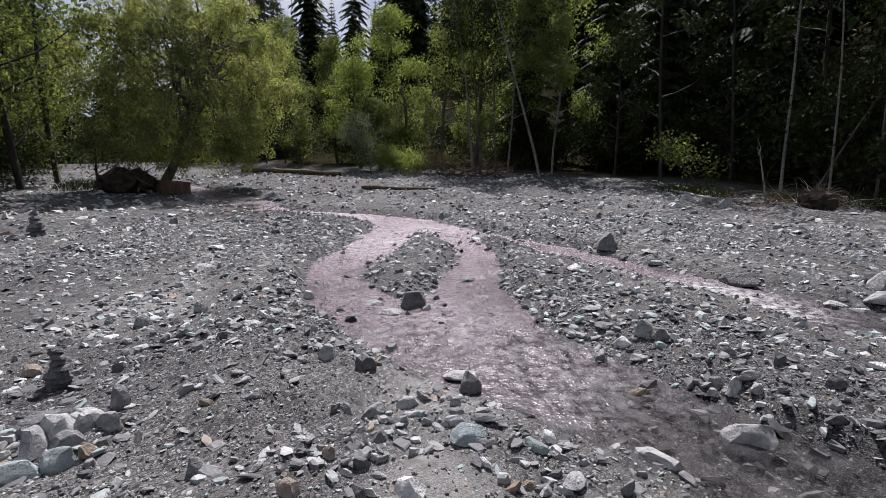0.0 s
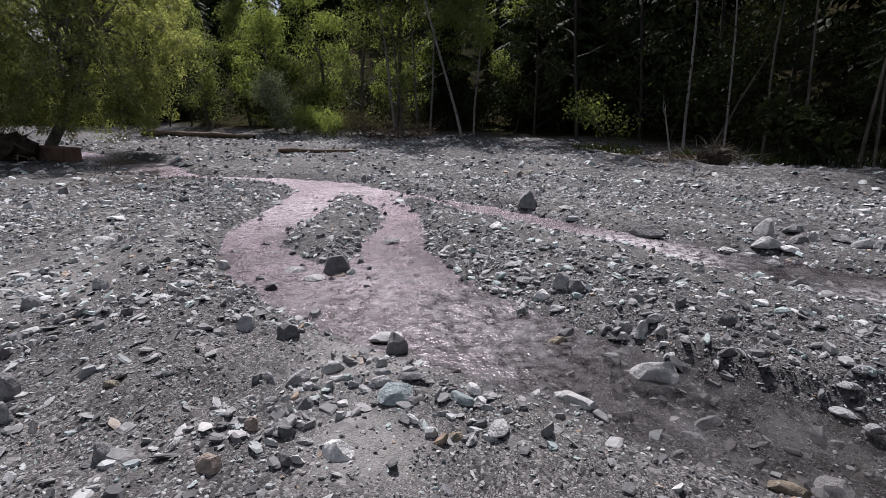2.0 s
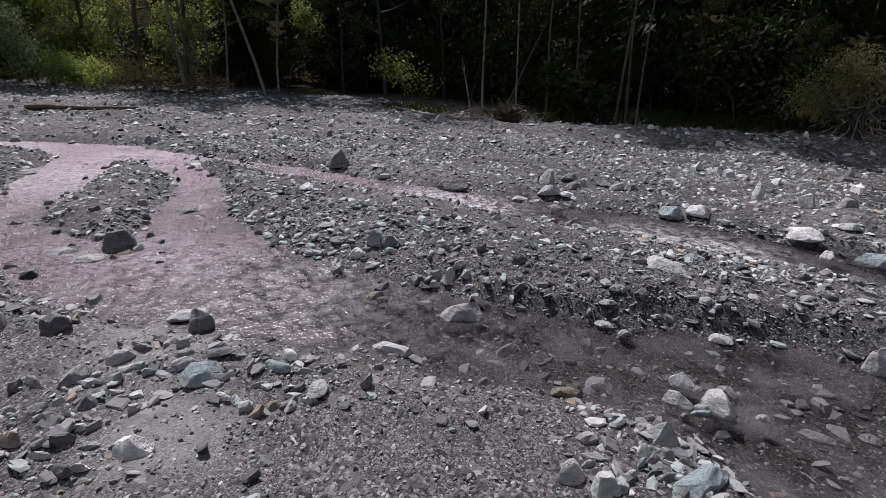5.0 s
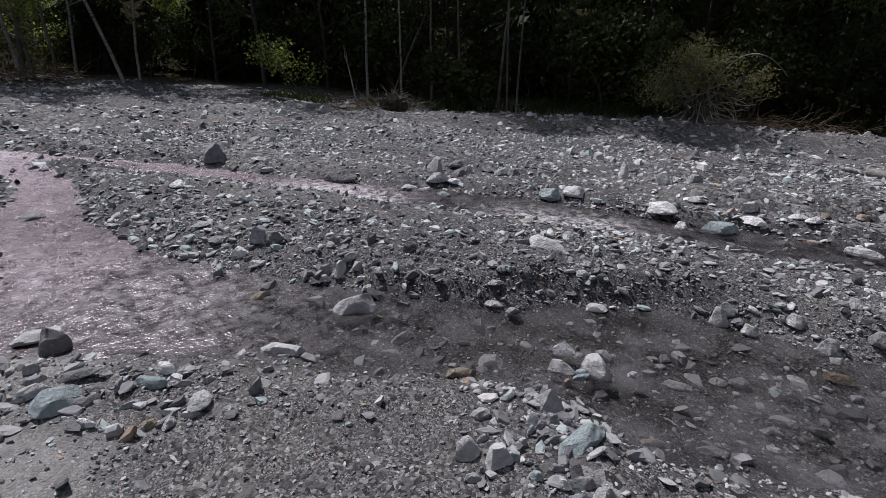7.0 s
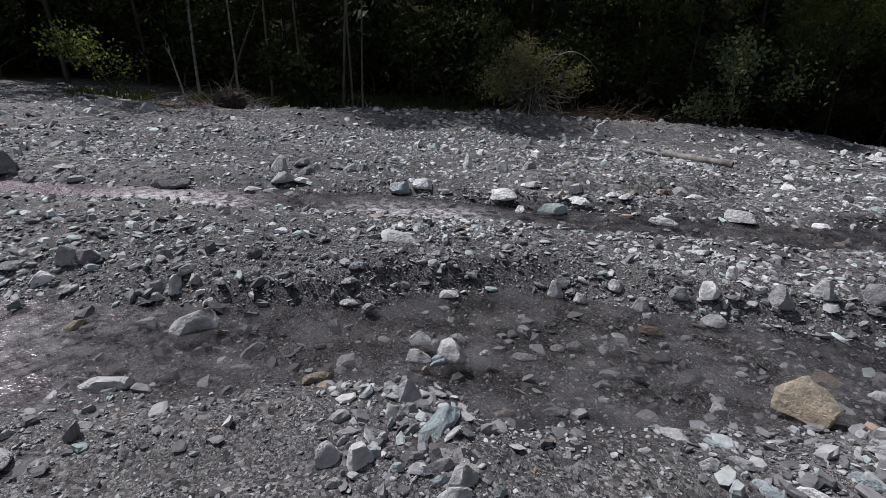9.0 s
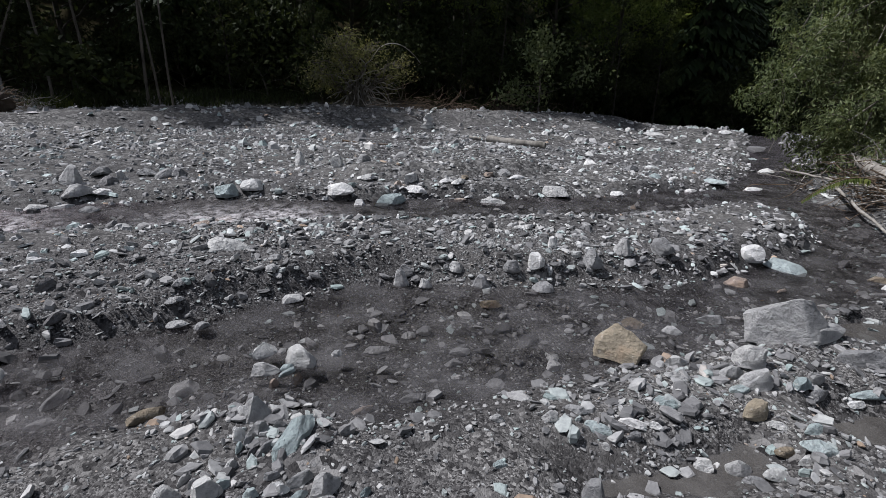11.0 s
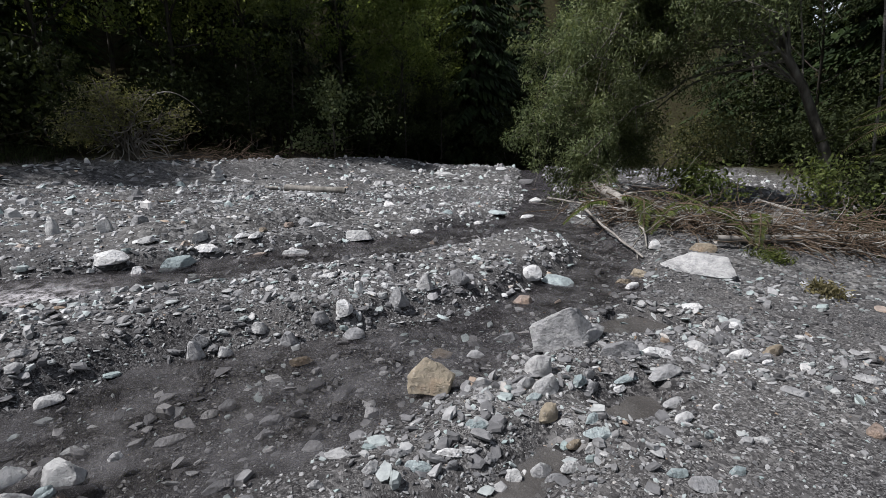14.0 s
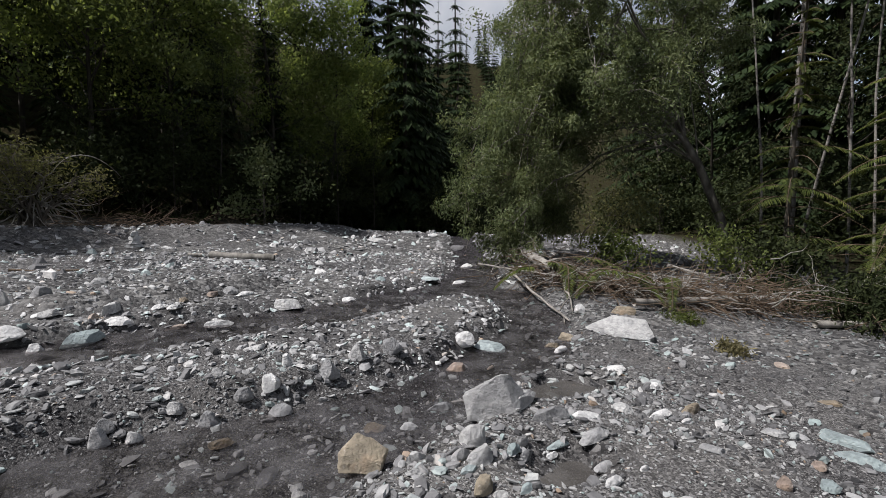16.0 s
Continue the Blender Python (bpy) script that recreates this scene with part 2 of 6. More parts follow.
GRIT = grit_material()
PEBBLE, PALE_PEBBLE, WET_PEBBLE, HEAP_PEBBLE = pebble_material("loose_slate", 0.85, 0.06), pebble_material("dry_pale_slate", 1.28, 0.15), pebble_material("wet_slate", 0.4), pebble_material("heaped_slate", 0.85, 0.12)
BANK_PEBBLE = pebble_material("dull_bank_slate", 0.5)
WATER = water_material()
ROCK = {
    "grey": stone_material("grey_slate", (0.17, 0.172, 0.175), (0.27, 0.272, 0.272), (0.38, 0.38, 0.375), per="OBJECT"),
    "dark": stone_material("dark_wet_slate", (0.1, 0.098, 0.1), (0.145, 0.142, 0.144), (0.2, 0.196, 0.198), per="OBJECT"),
    "pale": stone_material("pale_rock", (0.34, 0.34, 0.335), (0.43, 0.43, 0.42), (0.52, 0.52, 0.505), per="OBJECT"),
    "white": stone_material("white_quartz", (0.56, 0.56, 0.55), (0.64, 0.64, 0.625), (0.72, 0.71, 0.69), per="OBJECT"),
    "green": stone_material("greenish_slate", (0.24, 0.29, 0.29), (0.31, 0.365, 0.365), (0.39, 0.445, 0.44), per="OBJECT"),
    "tan": stone_material("tan_rock", (0.2, 0.165, 0.12), (0.25, 0.21, 0.15), (0.31, 0.27, 0.2), rust=0.06, per="OBJECT"),
    "rust": stone_material("rusty_rock", (0.24, 0.19, 0.155), (0.3, 0.24, 0.2), (0.38, 0.32, 0.27), rust=0.05, per="OBJECT"),
}
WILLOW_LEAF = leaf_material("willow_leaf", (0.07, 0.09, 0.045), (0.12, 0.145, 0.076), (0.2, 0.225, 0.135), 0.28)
# Alder green darkened so that the wood's shade sits in the colour.
SHADED_LEAF = leaf_material("alder_leaf_in_shade", (0.017, 0.023, 0.011), (0.029, 0.037, 0.017), (0.05, 0.061, 0.027), 0.2)
ASH_LEAF = leaf_material("ash_leaf", (0.055, 0.072, 0.028), (0.1, 0.125, 0.048), (0.18, 0.21, 0.08), 0.45)
# Lightened in colour for crowns that stand in the sun.
BRIGHT_LEAF = leaf_material("bright_leaf_in_sun", (0.11, 0.145, 0.052), (0.165, 0.205, 0.078), (0.225, 0.27, 0.11), 0.55)
SILVER_LEAF = leaf_material("silver_leaf", (0.12, 0.15, 0.1), (0.2, 0.23, 0.17), (0.32, 0.35, 0.28), 0.25)
# Dark needles, taken darker still to carry the wood's shade.
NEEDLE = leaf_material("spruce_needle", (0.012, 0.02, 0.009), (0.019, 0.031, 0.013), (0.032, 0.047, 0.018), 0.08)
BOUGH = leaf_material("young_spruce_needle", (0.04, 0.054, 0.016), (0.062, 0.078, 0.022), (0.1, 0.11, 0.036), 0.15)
# Lighter alder and willow copies, sunlight put into the leaf colour.
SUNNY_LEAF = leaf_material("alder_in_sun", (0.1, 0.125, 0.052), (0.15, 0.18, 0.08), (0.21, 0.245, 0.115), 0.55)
SUNLIT_WILLOW_LEAF = leaf_material("willow_leaf_in_sun", (0.13, 0.15, 0.07), (0.215, 0.24, 0.115), (0.33, 0.355, 0.18), 0.55)
OLIVE_LEAF = leaf_material("olive_leaf", (0.07, 0.072, 0.036), (0.12, 0.122, 0.06), (0.19, 0.185, 0.1), 0.3)
DRY = leaf_material("dry_twig_leaf", (0.1, 0.09, 0.05), (0.16, 0.14, 0.08), (0.24, 0.21, 0.13), 0.2)
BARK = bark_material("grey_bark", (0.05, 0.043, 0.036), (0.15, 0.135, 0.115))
# Darker bark copy: the shade inside the wood is in its colour.
SHADED_BARK = bark_material("shaded_bark", (0.022, 0.019, 0.016), (0.07, 0.062, 0.052))
# Pale birch bark, toned down for trunks that stand in shade.
BIRCH = bark_material("birch_bark", (0.045, 0.04, 0.036), (0.22, 0.21, 0.195), 1.0, True)
DEADWOOD = bark_material("bleached_wood", (0.13, 0.122, 0.11), (0.35, 0.335, 0.31))
MOTTLED = bark_material("mottled_bark", (0.06, 0.054, 0.046), (0.26, 0.245, 0.215), 0.8)
EARTH = bark_material("dark_earth", (0.02, 0.016, 0.012), (0.06, 0.047, 0.036))
BROWNWOOD = bark_material("brown_twigs", (0.06, 0.043, 0.03), (0.16, 0.12, 0.085))

# ---- ground ----
GX, GY, WATER_LOW = 0.002, 0.05, -0.10     # the bed falls with the stream; water lies a hand below the bars


def hashed(ix, iy, seed):
    v = np.sin(ix * 127.1 + iy * 311.7 + seed * 74.7) * 43758.5453
    return v - np.floor(v)


def value_noise(x, y, seed=0):
    ix, iy = np.floor(x), np.floor(y)
    fx, fy = x - ix, y - iy
    fx, fy = fx * fx * (3 - 2 * fx), fy * fy * (3 - 2 * fy)
    a, b = hashed(ix, iy, seed), hashed(ix + 1, iy, seed)
    c, d = hashed(ix, iy + 1, seed), hashed(ix + 1, iy + 1, seed)
    return (a + (b - a) * fx) * (1 - fy) + (c + (d - c) * fx) * fy - 0.5


def fbm(x, y, scale, octaves=4, seed=0):
    out, amp = 0, 1.0
    for o in range(octaves):
        out = out + amp * value_noise(x * scale * 2 ** o, y * scale * 2 ** o, seed + o * 13)
        amp *= 0.5
    return out


# centre lines of the runs of water: x, y, half width
MAIN = [(-60, 82, 1.2), (-24, 35, 0.9), (-9.5, 20, 0.5), (-5.9, 15.6, 0.75), (-3.9, 12.9, 0.35), (-1.7, 12.0, 0.4), (-0.5, 10.9, 0.65)]
LEFT_ARM = [(-0.5, 10.9, 0.65), (-0.75, 9.3, 0.5), (-1.25, 7.1, 0.45), (-1.2, 6.2, 0.4), (-0.75, 5.2, 0.45), (-0.1, 4.4, 0.6), (0.5, 4.0, 0.7)]
RIGHT_ARM = [(-0.5, 10.9, 0.65), (0.3, 9.9, 0.45), (0.72, 8.4, 0.3), (0.72, 7.2, 0.3), (0.45, 5.8, 0.45), (0.4, 4.6, 0.7), (0.6, 4.0, 0.75)]
NEAR_RUN = [(0.6, 4.0, 0.75), (1.1, 3.4, 0.62), (1.5, 2.85, 0.5), (2.05, 2.1, 0.45), (2.6, 1.5, 0.5), (3.0, 0.8, 0.75), (3.35, -0.15, 0.62),
            (3.75, -1.0, 0.45), (4.4, -1.9, 0.42), (5.2, -2.95, 0.42), (6.2, -3.5, 0.4), (7.8, -3.7, 0.5)]
FAR_RUN = [(0.3, 10.3, 0.3), (1.4, 8.9, 0.22), (2.4, 7.4, 0.32), (3.2, 6.0, 0.38), (4.0, 4.75, 0.5), (4.85, 3.4, 0.6), (5.4, 2.3, 0.5), (5.95, 0.9, 0.5),
           (6.5, -0.4, 0.55), (7.4, -1.9, 0.55), (8.4, -3.3, 0.6), (10.5, -4.3, 0.5), (14, -5.4, 0.4), (19, -7.0, 0.4), (30, -11, 0.5)]
BASIN = [(2.3, 1.0, 0.1), (2.4, 0.75, 0.22)]
POOL_A = [(3.85, -2.2, 0.14), (3.95, -2.6, 0.24), (3.85, -2.85, 0.14)]
POOL_B = [(2.7, -1.7, 0.1), (2.8, -1.92, 0.12)]
POOL_C = [(2.0, -0.45, 0.02), (2.1, -0.65, 0.07), (2.15, -0.88, 0.05), (2.38, -1.15, 0.03)]
RUNS = [MAIN, LEFT_ARM, RIGHT_ARM, NEAR_RUN, FAR_RUN, BASIN, POOL_A, POOL_B, POOL_C]


def off_line(x, y, line):
    """Distance from a line with half widths, less than zero inside it."""
    best = np.full(np.shape(x), 1e9)
    for (x0, y0, w0), (x1, y1, w1) in zip(line, line[1:]):
        dx, dy = x1 - x0, y1 - y0
        t = np.clip(((x - x0) * dx + (y - y0) * dy) / (dx * dx + dy * dy), 0, 1)
        best = np.minimum(best, np.hypot(x - x0 - t * dx, y - y0 - t * dy) - (w0 + (w1 - w0) * t))
    return best


def off_water(x, y):
    d = np.full(np.shape(x), 1e9)
    for line in RUNS:
        d = np.minimum(d, off_line(x, y, line))
    return d + 0.12 * fbm(x, y, 1.7, 3, 5)


def smooth(a, b, v):
    t = np.clip((v - a) / (b - a), 0, 1)
    return t * t * (3 - 2 * t)


def around(x, y, x0, y0, r):
    return np.exp(-((x - x0) ** 2 + (y - y0) ** 2) / (r * r))


# edge of the open gravel: x, y; far bank first, then back along the camera's bank
FAR_BANK = [(-70, 120), (-30, 62), (-12, 36), (-6, 31), (0, 28.5), (4.6, 24.5), (8.4, 19.4), (10.9, 16.2), (11.9, 13.2), (12.4, 10.6), (13.2, 8.2), (14.3, 5.8), (15.6, 3.4), (16.9, 1.2),
            (18.6, -1.6), (20.5, -4.4), (26, -6.6), (31, -9.5), (33, -11.5)]
NEAR_BANK = [(-110, 120), (-42, 56), (-24, 33), (-16.5, 22), (-14, 15), (-12.5, 8), (-11, 0), (-7, -7), (0, -8.6), (5, -9.6), (9, -11.5), (13, -13), (18, -13.5), (26, -14.5), (32, -13)]
OPEN = FAR_BANK + NEAR_BANK[::-1]


def off_bank(x, y):
    """Distance outside the open gravel, zero inside."""
    inside = np.zeros(np.shape(x), bool)
    best = np.full(np.shape(x), 1e9)
    for (x0, y0), (x1, y1) in zip(OPEN, OPEN[1:] + OPEN[:1]):
        cross = (y0 > y) != (y1 > y)
        if y1 != y0:
            inside ^= cross & (x < (x1 - x0) * (y - y0) / (y1 - y0) + x0)
        dx, dy = x1 - x0, y1 - y0
        t = np.clip(((x - x0) * dx + (y - y0) * dy) / (dx * dx + dy * dy), 0, 1)
        best = np.minimum(best, np.hypot(x - x0 - t * dx, y - y0 - t * dy))
    return np.where(inside, 0, best)


def bed(x, y):
    """The fall of the stream bed, steeper where it drops away downstream."""
    drop = 0.13 * np.clip(x - 17.5, 0, 14) * (1 - smooth(-2, 4, y))
    return GX * x + GY * np.clip(y, -40, 45) - drop


def ground_z(x, y, fine=True):
    x, y = np.asarray(x, float), np.asarray(y, float)
    d = off_water(x, y)
    bar = off_line(x, y, [(1.6, 6.4, 0.05), (2.6, 4.2, 0.2), (3.9, 1.7, 0.3), (4.7, 0.2, 0.3), (5.6, -1.4, 0.25), (6.6, -2.6, 0.15)])
    top = 0.02 + 0.085 * (1 - smooth(0.0, 0.8, bar)) - 0.09 * around(x, y, 0.8, 1.7, 0.9) - 0.05 * around(x, y, 2.4, -0.6, 0.8)
    top = top + 0.09 * (1 - smooth(0.0, 0.45, off_line(x, y, [(-2.4, 6.6, 0.1), (-1.6, 4.6, 0.15), (-1.2, 3.0, 0.1)])))
    top = top + 0.24 * (1 - smooth(0.0, 1.1, off_line(x, y, [(8.0, 10.6, 0.1), (9.2, 9.4, 0.3), (10.9, 8.0, 0.4), (12.6, 5.9, 0.4), (14.1, 3.5, 0.4), (15.3, 1.2, 0.4), (17.2, -1.8, 0.2)])))
    top = top + 0.16 * (1 - smooth(0.0, 0.5, off_line(x, y, [(6.9, 2.2, 0.1), (7.9, 1.0, 0.15), (8.4, 0.2, 0.1)])))
    top = top + 0.10 * fbm(x, y, 0.35, 3, 2) * smooth(0.2, 2.0, d)
    h = np.where(d < 0, WATER_LOW - np.minimum(0.075, -0.25 * d) - 0.008, WATER_LOW + (top - WATER_LOW) * smooth(-0.02, 0.3 + 0.35 * fbm(x, y, 0.8, 2, 91), d))
    if fine:
        near = np.exp(-np.hypot(x - 2, y - 2) / 9.0)
        h = h + 0.1 * fbm(x, y, 0.9, 3, 27) * smooth(0.2, 1.0, d) * smooth(6, 11, np.hypot(x, y))
        h = h + 0.045 * fbm(x, y, 2.6, 3, 9) * smooth(-0.3, 0.3, d) + 0.03 * fbm(x, y, 9.0, 3, 21) * near + 0.02 * np.abs(fbm(x, y, 4.0, 2, 33)) * near
    out = off_bank(x, y)
    h = h + 0.25 * smooth(0, 2.5, out) + np.minimum(0.5 * np.maximum(out - 4, 0), 10 + 0.22 * out) * smooth(3, 9, out) * HILL(x, y) + 9.0 * fbm(x, y, 0.03, 3, 44) * smooth(15, 60, out)
    return h + bed(x, y)


def HILL(x, y):
    """The far bank's slope is steep; the camera's own side rises gently, and the valley stays open along the stream."""
    far = smooth(-0.4, 0.3, (x * 0.8 + y * 0.6) / (np.hypot(x, y) + 1e-6) - 0.25)
    return 0.25 + 0.75 * far


def axis(fine_from, fine_to, step, reach, grow=1.032):
    a = list(np.arange(fine_from, fine_to, step))
    s, v = step, fine_to
    while v < reach:
        a.append(v)
        s *= grow if s < 0.4 else 1.13
        v += s
    s, v = step * grow, fine_from - step
    while v > -reach:
        a.insert(0, v)
        s *= grow if s < 0.4 else 1.13
        v -= s
    return np.array(a)


def mesh_of(name, verts, faces, material, smooth_faces=False):
    me = bpy.data.meshes.new(name)
    verts, faces = np.asarray(verts, np.float32), np.asarray(faces, np.int32)
    k = faces.shape[1]
    me.vertices.add(len(verts)), me.loops.add(faces.size), me.polygons.add(len(faces))
    me.vertices.foreach_set("co", verts.ravel())
    me.loops.foreach_set("vertex_index", faces.ravel())
    me.polygons.foreach_set("loop_start", np.arange(len(faces), dtype=np.int32) * k)
    me.polygons.foreach_set("use_smooth", np.full(len(faces), smooth_faces))
    me.materials.append(material)
    me.update(calc_edges=True)
    return me


def grid(xs, ys):
    n, m = len(xs), len(ys)
    X, Y = np.meshgrid(xs, ys)
    i = np.arange(n * m).reshape(m, n)
    f = np.stack([i[:-1, :-1], i[:-1, 1:], i[1:, 1:], i[1:, :-1]], -1).reshape(-1, 4)
    return X.ravel(), Y.ravel(), f


gx, gy, gf = grid(axis(-3.0, 8.0, 0.058, 900), axis(-6.2, 10.0, 0.068, 900))
ground = tagged(new("ground", mesh_of("ground", np.c_[gx, gy, ground_z(gx, gy)], gf, GRIT, True)),
                "grey slate gravel river bed rising into wooded slopes", "ground", kind="structure")

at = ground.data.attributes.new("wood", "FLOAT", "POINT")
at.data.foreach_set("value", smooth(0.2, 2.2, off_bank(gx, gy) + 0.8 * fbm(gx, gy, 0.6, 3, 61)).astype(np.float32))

at = ground.data.attributes.new("coarse", "FLOAT", "POINT")
at.data.foreach_set("value", (smooth(4.5, 8.0, np.hypot(gx, gy)) * (0.55 + 0.45 * smooth(-0.2, 0.2, fbm(gx, gy, 0.5, 3, 63)))).astype(np.float32))
at = ground.data.attributes.new("damp", "FLOAT", "POINT")
shore = off_water(gx, gy) + 0.25 * fbm(gx, gy, 1.9, 3, 71) - 0.3 * around(gx, gy, 2.0, 0.3, 0.8)
at.data.foreach_set("value", (1 - smooth(-0.04, 0.2, shore)).astype(np.float32))
at = ground.data.attributes.new("silt", "FLOAT", "POINT")
pale = sum(around(gx, gy, x, y, r) for x, y, r in ((0.1, 3.15, 0.45), (0.05, 2.15, 0.3), (-3.0, 5.0, 0.6)))
at.data.foreach_set("value", np.clip(pale + 0.5 * fbm(gx, gy, 3.0, 3, 81) * pale, 0, 1).astype(np.float32))

wx, wy, wf = grid(np.r_[np.arange(-30, -3, 0.5), np.arange(-3, 9.5, 0.06), np.arange(9.5, 40, 0.5)],
                  np.r_[np.arange(-16, -5, 0.5), np.arange(-5, 11.5, 0.06), np.arange(11.5, 42, 0.5)])
wd = off_water(wx, wy)
wf = wf[(wd[wf] < 0.22).any(1)]
used, wf = np.unique(wf, return_inverse=True)
wf = wf.reshape(-1, 4)
wx, wy, wd = wx[used], wy[used], wd[used]
wz = WATER_LOW + bed(wx, wy)
stir = smooth(0.0, 0.35, -wd) * np.exp(-np.hypot(wx - 2, wy - 3) / 14)
wz = wz + stir * (0.03 * fbm(wx, wy, 3.2, 2, 3) + 0.022 * fbm(wx * 1.4, wy, 7.0, 2, 7))
stream = tagged(new("stream", mesh_of("stream", np.c_[wx, wy, wz], wf, WATER, True)), "shallow silty grey stream braiding over gravel", "water", kind="structure")
rush = 0.85 * around(wx, wy, 3.15, 5.55, 0.55) + 0.6 * around(wx, wy, 3.6, 4.9, 0.5) + 0.7 * around(wx, wy, 4.5, 3.2, 0.5) + 0.55 * around(wx, wy, 5.0, 2.6, 0.4)
rush = rush + 0.45 * around(wx, wy, -0.8, 8.6, 1.1) + 0.4 * around(wx, wy, -2.2, 12.1, 1.2) + 0.4 * around(wx, wy, 0.2, 10.2, 0.8) + 0.5 * around(wx, wy, -5.8, 15.6, 0.8) + 0.22 * around(wx, wy, 1.0, 3.6, 0.8) + 0.25 * around(wx, wy, 0.1, 4.7, 0.7)
# Choppy water upstream; the same mask places the painted pink sheen.
at = stream.data.attributes.new("chop_sheen", "FLOAT", "POINT")
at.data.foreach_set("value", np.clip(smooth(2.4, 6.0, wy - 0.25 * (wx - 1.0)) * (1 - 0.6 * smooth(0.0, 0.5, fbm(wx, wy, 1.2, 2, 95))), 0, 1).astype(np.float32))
at = stream.data.attributes.new("still", "FLOAT", "POINT")
at.data.foreach_set("value", (1 - smooth(-0.02, 0.3, np.minimum(np.minimum(off_line(wx, wy, POOL_A), off_line(wx, wy, POOL_B)), off_line(wx, wy, POOL_C)))).astype(np.float32))
at = stream.data.attributes.new("rush", "FLOAT", "POINT")
at.data.foreach_set("value", np.clip(rush, 0, 1).astype(np.float32))

# ---- loose gravel ----


def slab_shape(rng, n, tall, worn=False):
    """One angular shard: a ring of n corners in the ground and a smaller, uneven one on top; worn stones have a third ring between."""
    a = np.sort((np.arange(n) + rng.uniform(-0.36, 0.36, n)) * 2 * np.pi / n)
    r = rng.uniform(0.72, 1.15, n)
    long = rng.uniform(0.4, 0.9)
    flat = np.c_[np.cos(a) * r, np.sin(a) * r * long]
    shift = rng.uniform(-0.14, 0.14, 2)
    if not worn:
        high = np.c_[flat * rng.uniform(0.4, 0.8, n)[:, None] + shift, tall * rng.uniform(0.45, 1.2, n)]
        return np.r_[np.c_[flat, np.full(n, -0.5 * tall)], high]
    lean = rng.normal(0, 0.3, 2) * tall
    mid = np.c_[flat * rng.uniform(0.92, 1.06, n)[:, None] + shift * 0.3, tall * rng.uniform(0.1, 0.55, n)]
    high = flat * rng.uniform(0.55, 0.86, n)[:, None] + shift
    return np.r_[np.c_[flat * 0.85, np.full(n, -0.5 * tall)], mid, np.c_[high, tall * rng.uniform(0.82, 1.1, n) + high @ lean]]


def slab_faces(n, rings=2):
    f = []
    for k in range(rings - 1):
        b = k * n
        f += [(b + i, b + (i + 1) % n, b + n + (i + 1) % n) for i in range(n)] + [(b + i, b + n + (i + 1) % n, b + n + i) for i in range(n)]
    t = (rings - 1) * n
    return np.array(f + [(t, t + i, t + i + 1) for i in range(1, n - 1)])


def scatter(name, count, area, sizes, seed, keep, label, power=2.2, kind="stuff", sink=-0.05, material=None, worn=False):
    """Many slabs joined into one sheet of gravel. area: a function that draws places; keep: the chance that a stone lies there."""
    rng = np.random.default_rng(seed)
    x, y = area(rng, count)
    ok = rng.random(len(x)) < keep(x, y)
    x, y = x[ok], y[ok]
    m = len(x)
    size = sizes[0] + (sizes[1] - sizes[0]) * rng.random(m) ** power
    z = ground_z(x, y)
    verts, faces, base = [], [], 0
    kinds = [(5, 0.24), (5, 0.36), (6, 0.18), (6, 0.28), (5, 0.5), (6, 0.15)]
    rings = 3 if worn else 2
    protos = [slab_shape(rng, n + worn, t, worn) for n, t in kinds for _ in range(7)]
    pick = rng.integers(0, len(protos), m)
    for j, pr in enumerate(protos):
        s = np.flatnonzero(pick == j)
        if not len(s):
            continue
        n = len(pr) // rings
        turn, tip = rng.uniform(0, 2 * np.pi, len(s)), rng.normal(0, 0.26, (len(s), 2))
        v = pr[None] * (size[s, None, None] * 0.5)
        v = v * np.stack([np.ones(len(s)), np.ones(len(s)), rng.uniform(0.7, 1.5, len(s))], -1)[:, None]
        c, sn = np.cos(turn)[:, None], np.sin(turn)[:, None]
        vx, vy = v[..., 0] * c - v[..., 1] * sn, v[..., 0] * sn + v[..., 1] * c
        vz = v[..., 2] + vx * tip[:, :1] + vy * tip[:, 1:]
        v = np.stack([vx + x[s, None], vy + y[s, None], vz + z[s, None] - sink * size[s, None]], -1)
        verts.append(v.reshape(-1, 3))
        f = slab_faces(n, rings)
        faces.append((f[None] + base + (np.arange(len(s)) * rings * n)[:, None, None]).reshape(-1, 3))
        base += len(s) * rings * n
    return tagged(new(name, mesh_of(name, np.concatenate(verts), np.concatenate(faces), material or PEBBLE)), label, "gravel", kind=kind)


def sector(r0, r1, yaw0=46.0, yaw1=-158.0):
    def draw(rng, n):
        r = np.sqrt(rng.uniform(r0 * r0, r1 * r1, n))
        a = np.radians(rng.uniform(yaw1, yaw0, n))
        return 0.15 - np.sin(a) * r, -0.05 + np.cos(a) * r
    return draw


def stony(x, y):
    """Where stones lie thick: bars and banks, less on the sandy flats and under water."""
    d = off_water(x, y)
    k = 0.45 + 1.5 * fbm(x, y, 0.9, 3, 41) + 0.5 * (smooth(-0.1, 0.05, d) - smooth(0.25, 0.6, d))
    k = k - 0.9 * around(x, y, 1.2, 1.55, 0.95) - 0.5 * around(x, y, 0.1, 2.9, 0.5) - 0.6 * around(x, y, 2.1, 0.2, 0.7) - 0.3 * around(x, y, -1.2, 2.6, 0.6)
    return np.clip(np.where(d < -0.06, 0.16 * k, k), 0.03, 1) * (off_bank(x, y) < 1.5)


